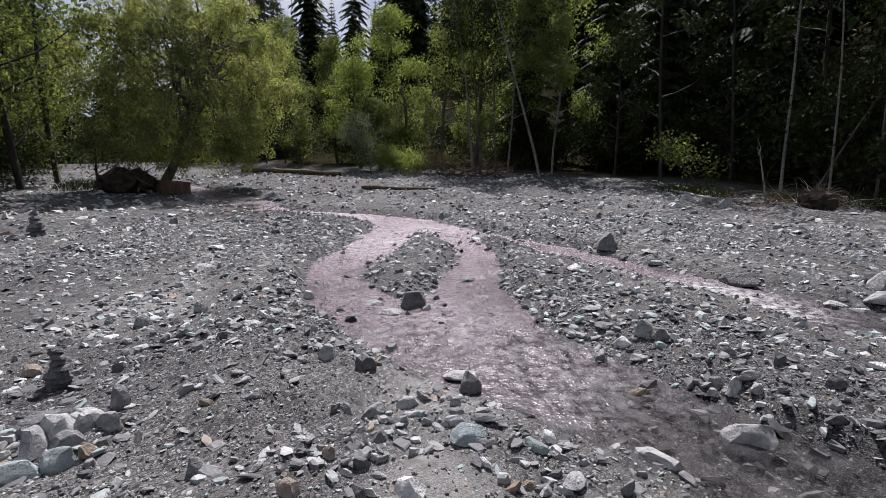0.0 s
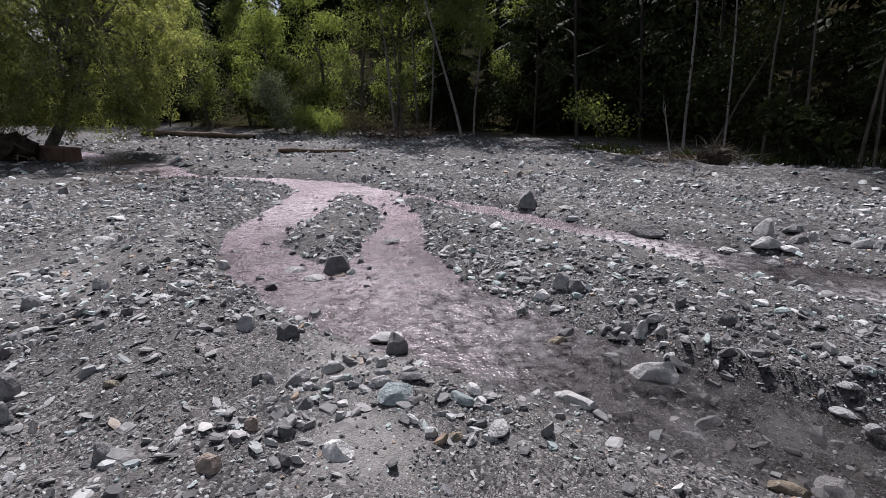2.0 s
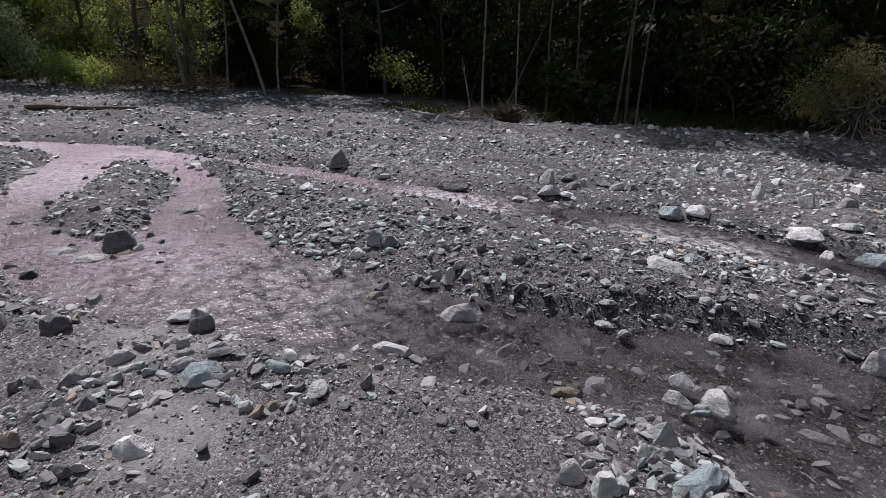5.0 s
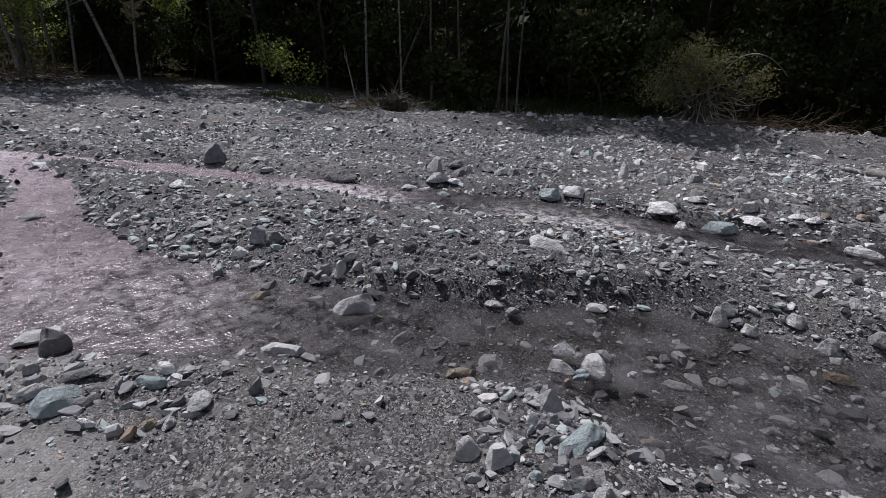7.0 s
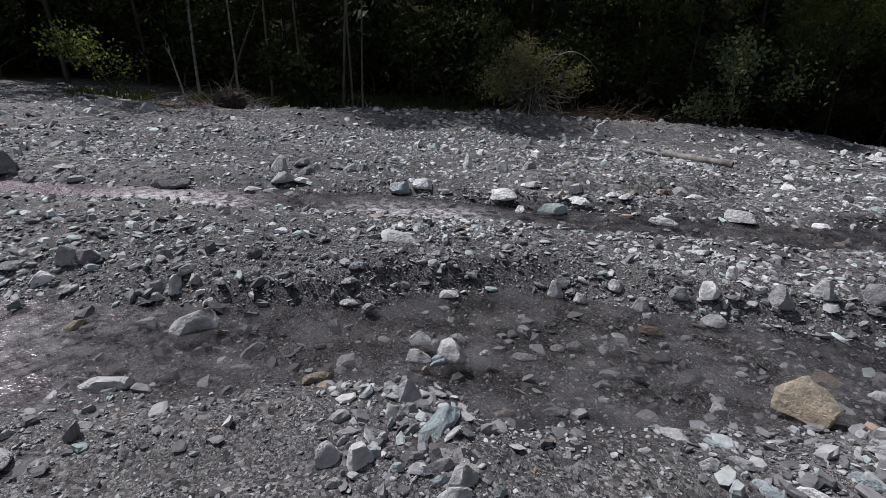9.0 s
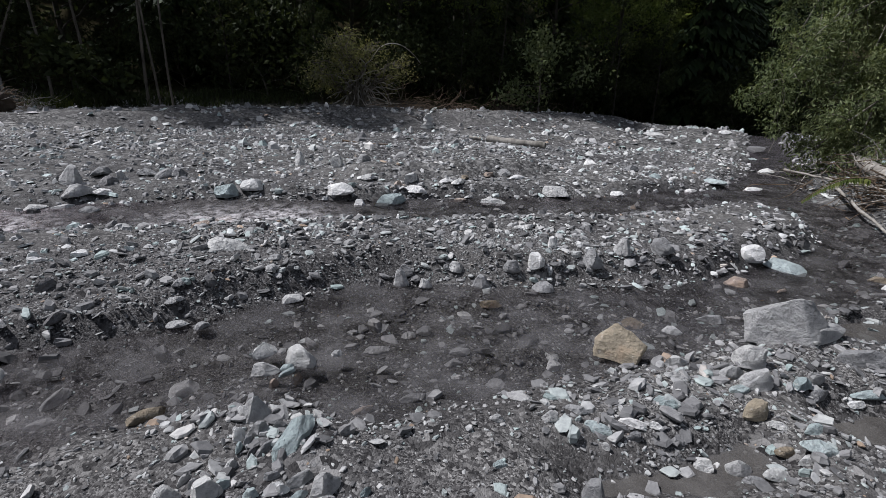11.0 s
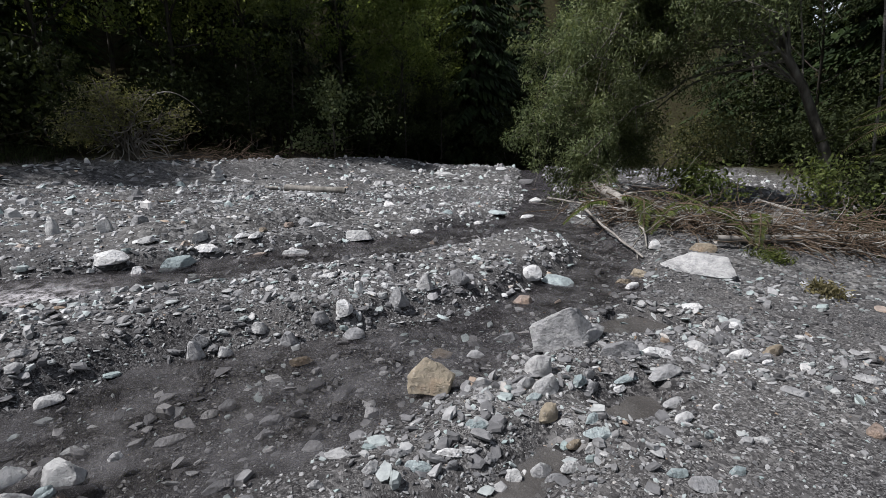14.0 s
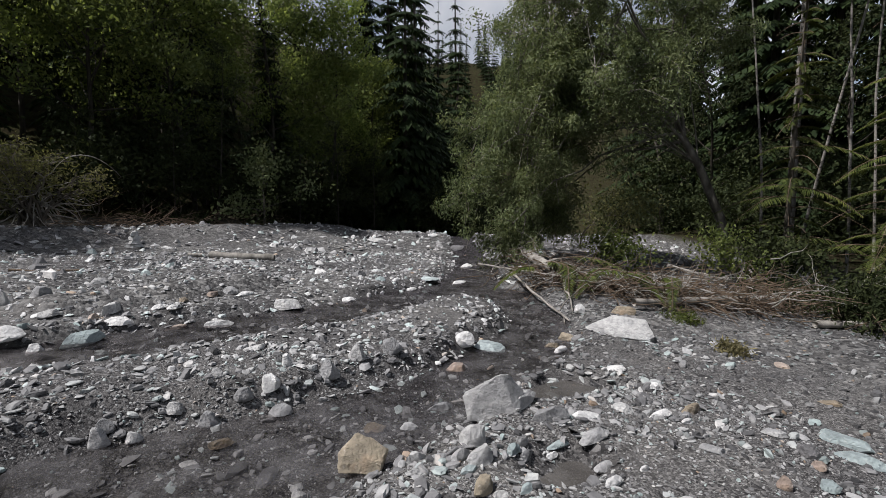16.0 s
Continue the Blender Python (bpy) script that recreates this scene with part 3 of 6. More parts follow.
def heaped(x, y):
    """Small heaps of stones that the water or a hand has left, and the stony rims of the bars."""
    k = 0
    for line in ([(1.45, 0.95, 0.12), (1.75, 1.05, 0.15), (2.1, 1.5, 0.1)], [(-0.2, 2.9, 0.1), (0.25, 2.6, 0.2), (0.75, 2.25, 0.12)], [(-2.4, 2.6, 0.2), (-1.8, 2.7, 0.15)],
                 [(0.0, 3.0, 0.05), (0.35, 3.0, 0.1)], [(2.4, -0.3, 0.1), (2.9, -1.0, 0.2), (3.2, -1.5, 0.2)], [(-0.5, 2.4, 0.15), (0.0, 2.6, 0.1)]):
        k = k + 0.8 * (1 - smooth(0.0, 0.16, off_line(x, y, line)))
    d = off_water(x, y)
    rim = smooth(-0.06, 0.03, d) * (1 - smooth(0.12, 0.3, d)) * (1 - around(x, y, 1.1, 2.2, 0.9)) * (1 - around(x, y, 2.1, 0.4, 0.7))
    return np.clip(k + 0.16 * rim * (0.6 + 1.6 * fbm(x, y, 1.1, 2, 55)), 0, 1)


scatter("fine_gravel", 46000, sector(1.3, 4.6), (0.01, 0.04), 1, lambda x, y: 0.45 + 0.55 * stony(x, y), "fine broken slate gravel on the river bed", 2.0)
scatter("slate_gravel", 17000, sector(1.3, 6.5), (0.03, 0.13), 2, lambda x, y: stony(x, y) * (1 - 0.6 * around(x, y, 0.3, 2.2, 1.3)), "flat broken slate stones on the river bed", 3.4, worn=True)
scatter("heaped_stones", 26000, sector(1.5, 8.5), (0.03, 0.12), 5, heaped, "heaps and rims of broken slate stones", 2.4, worn=True, material=HEAP_PEBBLE)
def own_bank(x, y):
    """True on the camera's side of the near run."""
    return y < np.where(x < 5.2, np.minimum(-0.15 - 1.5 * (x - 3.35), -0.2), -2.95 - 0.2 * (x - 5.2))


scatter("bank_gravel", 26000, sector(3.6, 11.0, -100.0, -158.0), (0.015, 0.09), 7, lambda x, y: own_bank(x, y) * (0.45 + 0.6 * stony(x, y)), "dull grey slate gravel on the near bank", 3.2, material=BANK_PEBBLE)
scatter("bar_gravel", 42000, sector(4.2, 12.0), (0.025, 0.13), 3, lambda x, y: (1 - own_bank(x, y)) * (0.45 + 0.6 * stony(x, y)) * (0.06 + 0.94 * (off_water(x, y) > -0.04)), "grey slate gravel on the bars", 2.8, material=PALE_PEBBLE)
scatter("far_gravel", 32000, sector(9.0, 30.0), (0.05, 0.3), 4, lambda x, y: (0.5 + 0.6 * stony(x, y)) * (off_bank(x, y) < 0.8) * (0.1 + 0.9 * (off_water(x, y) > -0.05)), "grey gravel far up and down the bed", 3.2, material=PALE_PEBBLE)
scatter("bed_stones", 6500, sector(1.8, 8.5), (0.05, 0.16), 6, lambda x, y: (off_water(x, y) < -0.1) * 0.8, "stones on the bed under the shallow stream", 2.4, sink=0.02, worn=True, material=PEBBLE)
scatter("wet_stones", 9000, sector(3.0, 10.5, 14.0, -40.0), (0.04, 0.18), 8, lambda x, y: (off_water(x, y) < -0.02) * (0.14 + 0.5 * smooth(0.05, 0.3, fbm(x, y, 1.6, 2, 99))), "dark wet stones standing out of the stream", 2.4,
        sink=-0.22, material=WET_PEBBLE)

# ---- trees ----


def part(name, mesh, parent, label="", m=None):
    """Links a mesh as one part under a thing or a part."""
    ob = new(name, mesh)
    ob.parent = parent
    if m is not None:
        ob.matrix_basis = m
    return tagged(ob, label)


def thing(name, x, y, label, category, group="", z=None, turn=0.0):
    ob = new(name)
    ob.empty_display_size = 0.1
    ob.matrix_basis = pose(x, y, float(ground_z(x, y)) if z is None else z, 0, 0, turn)
    return tagged(ob, label, category, group)


def tubes(lines, sides=6):
    """Verts and faces of tapered round tubes along lines of (points, radii)."""
    verts, faces, base = [], [], 0
    for pts, radii in lines:
        pts = np.asarray(pts, float)
        way = np.gradient(pts, axis=0)
        way /= np.linalg.norm(way, axis=1)[:, None] + 1e-9
        ref = np.array([0.31, 0.17, 0.93]) if abs(way[0][2]) < 0.8 else np.array([0.93, 0.31, 0.17])
        u = np.cross(way, ref)
        u /= np.linalg.norm(u, axis=1)[:, None] + 1e-9
        v = np.cross(way, u)
        a = np.arange(sides) * 2 * np.pi / sides
        ring = u[:, None] * np.cos(a)[None, :, None] + v[:, None] * np.sin(a)[None, :, None]
        verts.append((pts[:, None] + ring * np.asarray(radii)[:, None, None]).reshape(-1, 3))
        n = len(pts)
        i = np.arange(n * sides).reshape(n, sides) + base
        j = np.roll(i, -1, 1)
        faces.append(np.stack([i[:-1], j[:-1], j[1:], i[1:]], -1).reshape(-1, 4))
        faces.append(np.array([(base, base + 1, base + 2, base + 3), (base + (n - 1) * sides + 3, base + (n - 1) * sides + 2, base + (n - 1) * sides + 1, base + (n - 1) * sides)]))
        base += n * sides
    return np.concatenate(verts), np.concatenate(faces)


def leaves_at(rng, places, size, slim=0.45, droop=0.3):
    """Small folded leaves, one at each place."""
    n = len(places)
    s = size * rng.uniform(0.6, 1.3, n)[:, None]
    way = rng.normal(0, 1, (n, 3))
    way[:, 2] -= droop
    way /= np.linalg.norm(way, axis=1)[:, None]
    side = np.cross(way, rng.normal(0, 1, (n, 3)))
    side /= np.linalg.norm(side, axis=1)[:, None] + 1e-9
    up = np.cross(side, way)
    p = np.asarray(places)
    v = np.stack([p, p + way * s * 0.5 + side * s * slim * 0.5 + up * s * 0.08, p + way * s, p + way * s * 0.5 - side * s * slim * 0.5 + up * s * 0.08], 1)
    return v.reshape(-1, 3), np.arange(4 * n).reshape(n, 4)


def clumps_at(rng, centres, radius, n, size, slim=0.5, droop=0.3, flat=0.8):
    """Leafy clumps: leaves on rounded shells round each centre, turned outwards."""
    centres = np.asarray(centres, float)
    c = np.repeat(centres, n, 0)
    m = len(c)
    u = rng.normal(0, 1, (m, 3))
    u /= np.linalg.norm(u, axis=1)[:, None]
    r = np.repeat(radius * rng.uniform(0.65, 1.25, len(centres)), n) * (0.35 + 0.75 * rng.random(m) ** 0.5)
    p = c + u * r[:, None] * np.array([1, 1, flat])
    face = u + rng.normal(0, 0.45, (m, 3)) + np.array([0, 0, 0.25])
    face /= np.linalg.norm(face, axis=1)[:, None]
    way = np.cross(face, rng.normal(0, 1, (m, 3)))
    way[:, 2] -= droop
    way /= np.linalg.norm(way, axis=1)[:, None]
    side = np.cross(face, way)
    side /= np.linalg.norm(side, axis=1)[:, None] + 1e-9
    s = size * rng.uniform(0.6, 1.3, m)[:, None]
    v = np.stack([p, p + way * s * 0.5 + side * s * slim * 0.5 + face * s * 0.07, p + way * s, p + way * s * 0.5 - side * s * slim * 0.5 + face * s * 0.07], 1)
    return v.reshape(-1, 3), np.arange(4 * m).reshape(m, 4)


def bend(rng, start, way, length, steps, wander, lift):
    pts, p, d = [np.array(start, float)], np.array(start, float), np.array(way, float)
    for _ in range(steps):
        d = d + rng.normal(0, wander, 3) + np.array([0, 0, lift])
        d /= np.linalg.norm(d)
        p = p + d * length / steps
        pts.append(p.copy())
    return np.array(pts), d


def grow(rng, height, trunk_r, clear, spread, limbs, lean=(0, 0), wander=0.06, lift=0.05, sub=4, twigs=True):
    """Trunk, limbs and twigs of a leafy tree; returns its wood and the points that carry leaves."""
    trunk, _ = bend(rng, (0, 0, -0.15), (lean[0], lean[1], 1), height * 0.92, 9, wander, 0.02)
    wood = [(trunk, trunk_r * (1 - np.linspace(0, 0.85, len(trunk))))]
    tips = []
    for i in range(limbs):
        f = clear + (1 - clear) * ((i + 0.5) / limbs) ** 0.9
        k = f * (len(trunk) - 1)
        a, b = int(k), min(int(k) + 1, len(trunk) - 1)
        p = trunk[a] + (trunk[b] - trunk[a]) * (k - a)
        ang = i * 2.4 + rng.uniform(-0.5, 0.5)
        reach = spread * (1 - 0.65 * max(0, (f - 0.45) / 0.55)) * rng.uniform(0.65, 1.1)
        pts, d = bend(rng, p, (math.cos(ang), math.sin(ang), rng.uniform(0.25, 0.8)), reach, 5, 0.16, lift)
        r = trunk_r * (1 - 0.8 * f) * 0.5
        wood.append((pts, r * (1 - np.linspace(0, 0.8, len(pts)))))
        for s in range(sub):
            q = pts[rng.integers(2, len(pts))]
            tw, _ = bend(rng, q, d + rng.normal(0, 0.7, 3), reach * rng.uniform(0.25, 0.5), 3, 0.2, lift * 0.6)
            if twigs:
                wood.append((tw, r * 0.35 * (1 - np.linspace(0, 0.7, len(tw)))))
            tips += [tw[1], tw[2], tw[3]]
        tips += [pts[3], pts[4], pts[5]]
    return wood, np.array(tips)


def leafy_mesh(name, rng, tips, per_tip, blob, leaf, material, slim=0.5, droop=0.3, hang=0.0):
    p = np.repeat(tips, per_tip, 0)
    off = rng.normal(0, 1, (len(p), 3)) * blob
    off[:, 2] *= 0.75
    if hang:
        off[:, 2] -= np.abs(rng.normal(0, hang, len(p)))
    v, f = leaves_at(rng, p + off, leaf, slim, droop)
    return mesh_of(name, v, f, material)


def leafy_tree(name, x, y, label, height, spread, seed, leaf_mat=None, bark=None, trunk_r=0.14, clear=0.3, limbs=16, per_tip=22, blob=0.34, leaf=0.15,
               lean=(0, 0), slim=0.5, hang=0.0, lift=0.05, sub=4, category="tree", group="", droop=0.3, wander=0.06, twigs=True, clump=0.0):
    rng = np.random.default_rng(seed)
    wood, tips = grow(rng, height, trunk_r, clear, spread, limbs, lean, wander, lift, sub, twigs)
    ob = thing(name, x, y, label, category, group)
    part("trunk", mesh_of("trunk", *tubes(wood, 6 if twigs else 5), bark or BARK, True), ob)
    if clump:
        v, f = clumps_at(rng, tips[rng.permutation(len(tips))[:limbs * 5]], clump, per_tip, leaf, slim, droop)
        part("crown", mesh_of("crown", v, f, leaf_mat or SHADED_LEAF), ob)
    else:
        part("crown", leafy_mesh("crown", rng, tips, per_tip, blob, leaf, leaf_mat or SHADED_LEAF, slim, droop, hang), ob)
    return ob


def spruce_mesh(rng, height, radius, material, skirt=0.08, whorls=22, around_n=6, twigs=8):
    """Drooping boughs in whorls, each a jagged spray of twigs."""
    v, f, base = [], [], 0
    for w in range(whorls):
        k = w / (whorls - 1)
        z = height * (skirt + (0.98 - skirt) * k)
        reach = radius * (1 - k) ** 0.85 + 0.12
        for j in range(around_n):
            if rng.random() < 0.1:
                continue
            a = 2 * np.pi * j / around_n + w * 0.7 + rng.uniform(-0.3, 0.3)
            r = reach * rng.uniform(0.7, 1.15)
            d, s = np.array([np.cos(a), np.sin(a), 0]), np.array([-np.sin(a), np.cos(a), 0])
            for i in range(twigs):
                t0, t1 = i / twigs, (i + (1.25 if twigs < 6 else 0.75)) / twigs
                for e in (-1, 1):
                    w0 = r * 0.30 * (1 - t0 * 0.75) * rng.uniform(0.6, 1.2)
                    p0 = d * r * t0 + np.array([0, 0, z + r * (0.10 - 0.42 * t0 * t0)])
                    p1 = d * r * t1 + np.array([0, 0, z + r * (0.10 - 0.42 * t1 * t1)])
                    tip = p1 + s * e * w0 + np.array([0, 0, -0.95 * w0]) + d * 0.15 * r * rng.random()
                    v += [p0, p0 * 0.6 + p1 * 0.4 + s * e * w0 * 0.75 + np.array([0, 0, -0.5 * w0]), tip, p1]
                    f.append((base, base + 1, base + 2, base + 3))
                    base += 4
    return mesh_of("needle_crown", np.array(v), np.array(f), material)


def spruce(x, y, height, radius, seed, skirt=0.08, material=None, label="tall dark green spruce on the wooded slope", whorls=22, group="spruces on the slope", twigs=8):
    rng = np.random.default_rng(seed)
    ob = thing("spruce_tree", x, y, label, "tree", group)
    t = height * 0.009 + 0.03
    part("trunk", mesh_of("trunk", *tubes([([(0, 0, -0.3), (0, 0, height * 0.5), (0, 0, height)], [t, t * 0.6, 0.01])], 7), SHADED_BARK, True), ob)
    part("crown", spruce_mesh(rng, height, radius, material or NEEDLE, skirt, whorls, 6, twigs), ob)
    return ob


def along(line, s):
    """The place at share s of a line's length, and the way out of the open ground."""
    pts = np.array(line, float)
    seg = np.hypot(*np.diff(pts, axis=0).T)
    run = np.r_[0, np.cumsum(seg)]
    k = s * run[-1]
    i = min(int(np.searchsorted(run, k, "right")) - 1, len(seg) - 1)
    t = (k - run[i]) / seg[i]
    d = (pts[i + 1] - pts[i]) / seg[i]
    return pts[i] + t * (pts[i + 1] - pts[i]), np.array([-d[1], d[0]])


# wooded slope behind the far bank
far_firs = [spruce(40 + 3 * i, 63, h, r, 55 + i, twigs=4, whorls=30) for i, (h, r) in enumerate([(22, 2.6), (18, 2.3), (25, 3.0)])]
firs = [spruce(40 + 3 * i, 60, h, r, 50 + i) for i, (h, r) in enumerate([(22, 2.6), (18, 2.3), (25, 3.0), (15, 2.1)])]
alders = [leafy_tree("alder_tree", 40 + 3 * i, 66, "slender alder with shade-darkened leaves at the wood's edge", h, s, 70 + i, SHADED_LEAF, SHADED_BARK, 0.09, c, 17, 50, 0.36, 0.16, group="alders along the far bank", twigs=False, clump=0.55)
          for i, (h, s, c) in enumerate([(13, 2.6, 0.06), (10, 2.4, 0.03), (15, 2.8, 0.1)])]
rng = np.random.default_rng(7)
WOOD_EDGE = FAR_BANK[1:18]


def plant(protos, p, lo=0.85, hi=1.15):
    z = float(ground_z(*p, fine=False))
    m = pose(p[0], p[1], z - 0.1, rng.normal(0, 1.5), rng.normal(0, 1.5), rng.uniform(0, 360)) @ Matrix.Scale(rng.uniform(lo, hi), 4)
    copy = copy_thing(protos[rng.integers(len(protos))], m)
    copy.matrix_basis = m
    return copy


for rows, step, protos, lo, hi in ((((0.8, 2.4), 2.2, alders, 0.75, 1.1)), ((3.5, 6.0), 2.4, firs, 0.75, 1.05), ((7.5, 11.0), 3.0, firs, 0.8, 1.1),
                                   ((13, 18), 3.2, far_firs, 0.9, 1.2), ((21, 28), 4.5, far_firs, 0.9, 1.25), ((32, 44), 8, far_firs, 0.9, 1.3)):
    n = int(92 / step)
    for i in range(n):
        p, out = along(WOOD_EDGE, (i + rng.uniform(0.2, 0.8)) / n)
        p = p - out * -rng.uniform(*rows)
        if protos is alders and p[1] > 20 and -10 < p[0] < 7.5:
            continue
        if protos in (firs, far_firs) and rows[0] < 20 and p[1] > 21 and -13 < p[0] < 5.5:
            continue
        if p[0] > 12.6 and p[1] < 12 and rows[0] < 12:
            plant(protos, p, *((0.28, 0.42) if protos is alders else (0.42, 0.62)))
            continue
        if p[0] > 14.0 and p[1] < 12 and rows[0] < 30:
            plant(protos, p, 0.48, 0.72)
            continue
        plant(protos, p, lo, hi)
# tall spruces that close the valley upstream, lower towards the open sky
for i in range(86):
    yaw = rng.uniform(-4, 46)
    r = rng.uniform(46, 84)
    p = (-math.sin(radians(yaw)) * r, math.cos(radians(yaw)) * r)
    high = rng.uniform(11.0, 16.0) if yaw > 22 else rng.uniform(15, 24)
    z = float(ground_z(*p, fine=False))
    k = (1.6 + r * math.tan(radians(high)) - z) / 23.5
    if k > 0.3:
        m = pose(p[0], p[1], z - 0.2, 0, 0, rng.uniform(0, 360)) @ Matrix.Scale(min(k, 1.5), 4)
        copy_thing(far_firs[i % 3], m).matrix_basis = m
for ob in firs + alders + far_firs:
    for o in (*ob.children_recursive, ob):
        bpy.data.objects.remove(o)

# ---- single rocks ----
ROCK_WORDS = {
    "grey": "grey angular slate rock", "dark": "dark wet slate rock", "pale": "pale grey weathered rock", "white": "whitish quartz rock",
    "green": "greenish grey slate rock", "tan": "tan weathered rock", "rust": "rusty brown rock",
}
rock_rng = np.random.default_rng(11)


def rock_mesh(kind, w, d, h, flat):
    """A worn broken stone: a ball cut by slanting planes, so that its sides lean in, its edges rubbed round."""
    bm = bmesh.new()
    bmesh.ops.create_icosphere(bm, subdivisions=4 if w > 0.3 else 3, radius=1)
    cuts = [(Vector((0, 0, -1)), 0.5)]
    cuts.append((Vector((rock_rng.normal(0, 0.2), rock_rng.normal(0, 0.2), 1)).normalized(), rock_rng.uniform(0.42, 0.6) if flat else rock_rng.uniform(0.66, 0.85)))
    n = rock_rng.integers(4, 7)
    off = rock_rng.uniform(0, 6.28)
    for i in range(n):
        a = off + 2 * math.pi * (i + rock_rng.uniform(-0.3, 0.3)) / n
        cuts.append((Vector((math.cos(a), math.sin(a), rock_rng.uniform(0.05, 0.75))).normalized(), rock_rng.uniform(0.5, 0.78)))
    for i in range(2 if flat else 5):
        cuts.append((Vector((*rock_rng.normal(0, 1, 2), 0.3 + abs(rock_rng.normal(0, 0.8)))).normalized(), rock_rng.uniform(0.6, 0.8)))
    at = Vector(rock_rng.uniform(0, 50, 3))
    for v in bm.verts:
        p = v.co.copy()
        for nrm, dist in cuts:
            over = p.dot(nrm) - dist
            if over > 0:
                p -= nrm * over * 0.985
        k = 1 + 0.09 * noise.noise(p * 1.3 + at) + 0.035 * noise.noise(p * 3.5 + at) + 0.018 * noise.noise(p * 9.0 + at)
        v.co = p * k
    span = [(max(v.co[i] for v in bm.verts), min(v.co[i] for v in bm.verts)) for i in range(3)]
    bmesh.ops.scale(bm, vec=[s / (a - b) for s, (a, b) in zip((w, d, h), span)], verts=bm.verts)
    for face in bm.faces:
        face.smooth = True
    me = bpy.data.meshes.new("rock")
    bm.to_mesh(me)
    bm.free()
    me.set_sharp_from_angle(angle=0.42)
    me.materials.append(ROCK[kind])
    return me


def ridge_mesh(kind, w, d, h):
    """A sharp-edged block with a slanting ridge, its faces chipped."""
    bm = bmesh.new()
    for p in ((-0.5, -0.4, -0.4), (0.45, -0.45, -0.4), (0.55, 0.35, -0.4), (-0.35, 0.5, -0.4), (-0.58, -0.05, 0.2), (-0.42, -0.3, 0.3), (0.5, -0.38, 0.1), (0.6, 0.1, 0.32), (-0.28, 0.0, 0.85), (-0.12, 0.12, 1.0), (0.3, 0.2, 0.62)):
        bm.verts.new((p[0] * w, p[1] * d, p[2] * h))
    bmesh.ops.convex_hull(bm, input=bm.verts)
    bmesh.ops.bevel(bm, geom=bm.edges[:], offset=0.006, segments=1, affect="EDGES")
    bmesh.ops.triangulate(bm, faces=bm.faces)
    bmesh.ops.subdivide_edges(bm, edges=bm.edges[:], cuts=2, use_grid_fill=True)
    for v in bm.verts:
        v.co += v.co.normalized() * (0.012 * noise.noise(v.co * 14) + 0.005 * noise.noise(v.co * 45))
    me = bpy.data.meshes.new("rock")
    bm.to_mesh(me)
    bm.free()
    me.materials.append(ROCK[kind])
    return me


def rock(kind, x, y, w, d, h, turn, flat=False, tilt=0.0, sunk=False, ridge=False):
    """A single stone. turn: the way its back faces; tilt: how far its back is raised; sunk: it lies under water."""
    h = max(h, 0.025)
    ob = new("rock", rock_mesh(kind, w * 1.04, d * 1.04, h * (1.2 if flat else 1.35), flat) if not ridge else ridge_mesh(kind, w, d, h))
    wet = float(off_water(x, y)) < 0.02
    z = float(ground_z(x, y)) + h * 0.42 + 0.5 * d * math.sin(radians(tilt))
    if wet and not sunk:
        z = max(z, WATER_LOW + GX * x + GY * y + h * 0.3 + 0.3 * d * math.sin(radians(tilt)))
    ob.matrix_basis = pose(x, y, z, 0, 0, turn + rock_rng.normal(0, 3)) @ pose(0, 0, 0, tilt + rock_rng.normal(0, 5), rock_rng.normal(0, 6), 0)
    words = ROCK_WORDS[kind].replace("rock", "slab" if flat else "rock" if w > 0.2 else "stone")
    place = " under the shallow stream" if wet and sunk else " lying in the shallow stream" if wet else " resting on the river gravel"
    return tagged(ob, words + place, "rock" if w > 0.2 else "stone", "single rocks on the river bed")


rock("pale", 5.08, -4.00, 0.76, 0.44, 0.165, -129)
rock("rust", -2.76, 3.36, 0.12, 0.09, 0.06, 40)
rock("dark", -2.89, 3.90, 0.13, 0.09, 0.06, 37)
rock("pale", -2.94, 6.51, 0.26, 0.21, 0.05, 24, flat=True, tilt=7)
rock("grey", -2.55, 4.36, 0.15, 0.11, 0.08, 30)
rock("dark", -0.15, 5.17, 0.27, 0.20, 0.16, 2)
rock("pale", -0.40, 4.97, 0.22, 0.17, 0.04, 5, flat=True)
rock("grey", -0.61, 5.26, 0.22, 0.17, 0.04, 7, flat=True)
rock("pale", -1.36, 5.48, 0.13, 0.09, 0.08, 14)
rock("pale", 0.26, 3.51, 0.26, 0.17, 0.05, -4, flat=True)
rock("green", 0.22, 2.51, 0.19, 0.15, 0.04, -4, flat=True, tilt=21)
rock("white", 1.62, 3.96, 0.14, 0.11, 0.06, -22)
rock("grey", 1.81, 3.98, 0.16, 0.12, 0.11, -24)
rock("dark", 1.90, 3.91, 0.18, 0.14, 0.07, -26)
rock("white", 3.06, 3.16, 0.11, 0.09, 0.03, -44, flat=True, tilt=5)
rock("grey", 2.80, 7.75, 0.32, 0.24, 0.20, -20)
rock("pale", 4.98, 5.25, 0.22, 0.17, 0.18, -43)
rock("white", 1.74, 5.86, 0.16, 0.13, 0.04, -16, flat=True, tilt=20)
rock("dark", 0.47, 6.20, 0.23, 0.18, 0.04, -4, flat=True, tilt=4)
rock("pale", 2.42, 9.74, 0.18, 0.13, 0.12, -14)
rock("grey", -1.06, 3.47, 0.12, 0.09, 0.02, 17, flat=True)
rock("pale", -1.49, 4.13, 0.12, 0.10, 0.03, 20, flat=True, tilt=5)
rock("pale", -3.19, 5.35, 0.16, 0.13, 0.03, 31, flat=True, tilt=5)
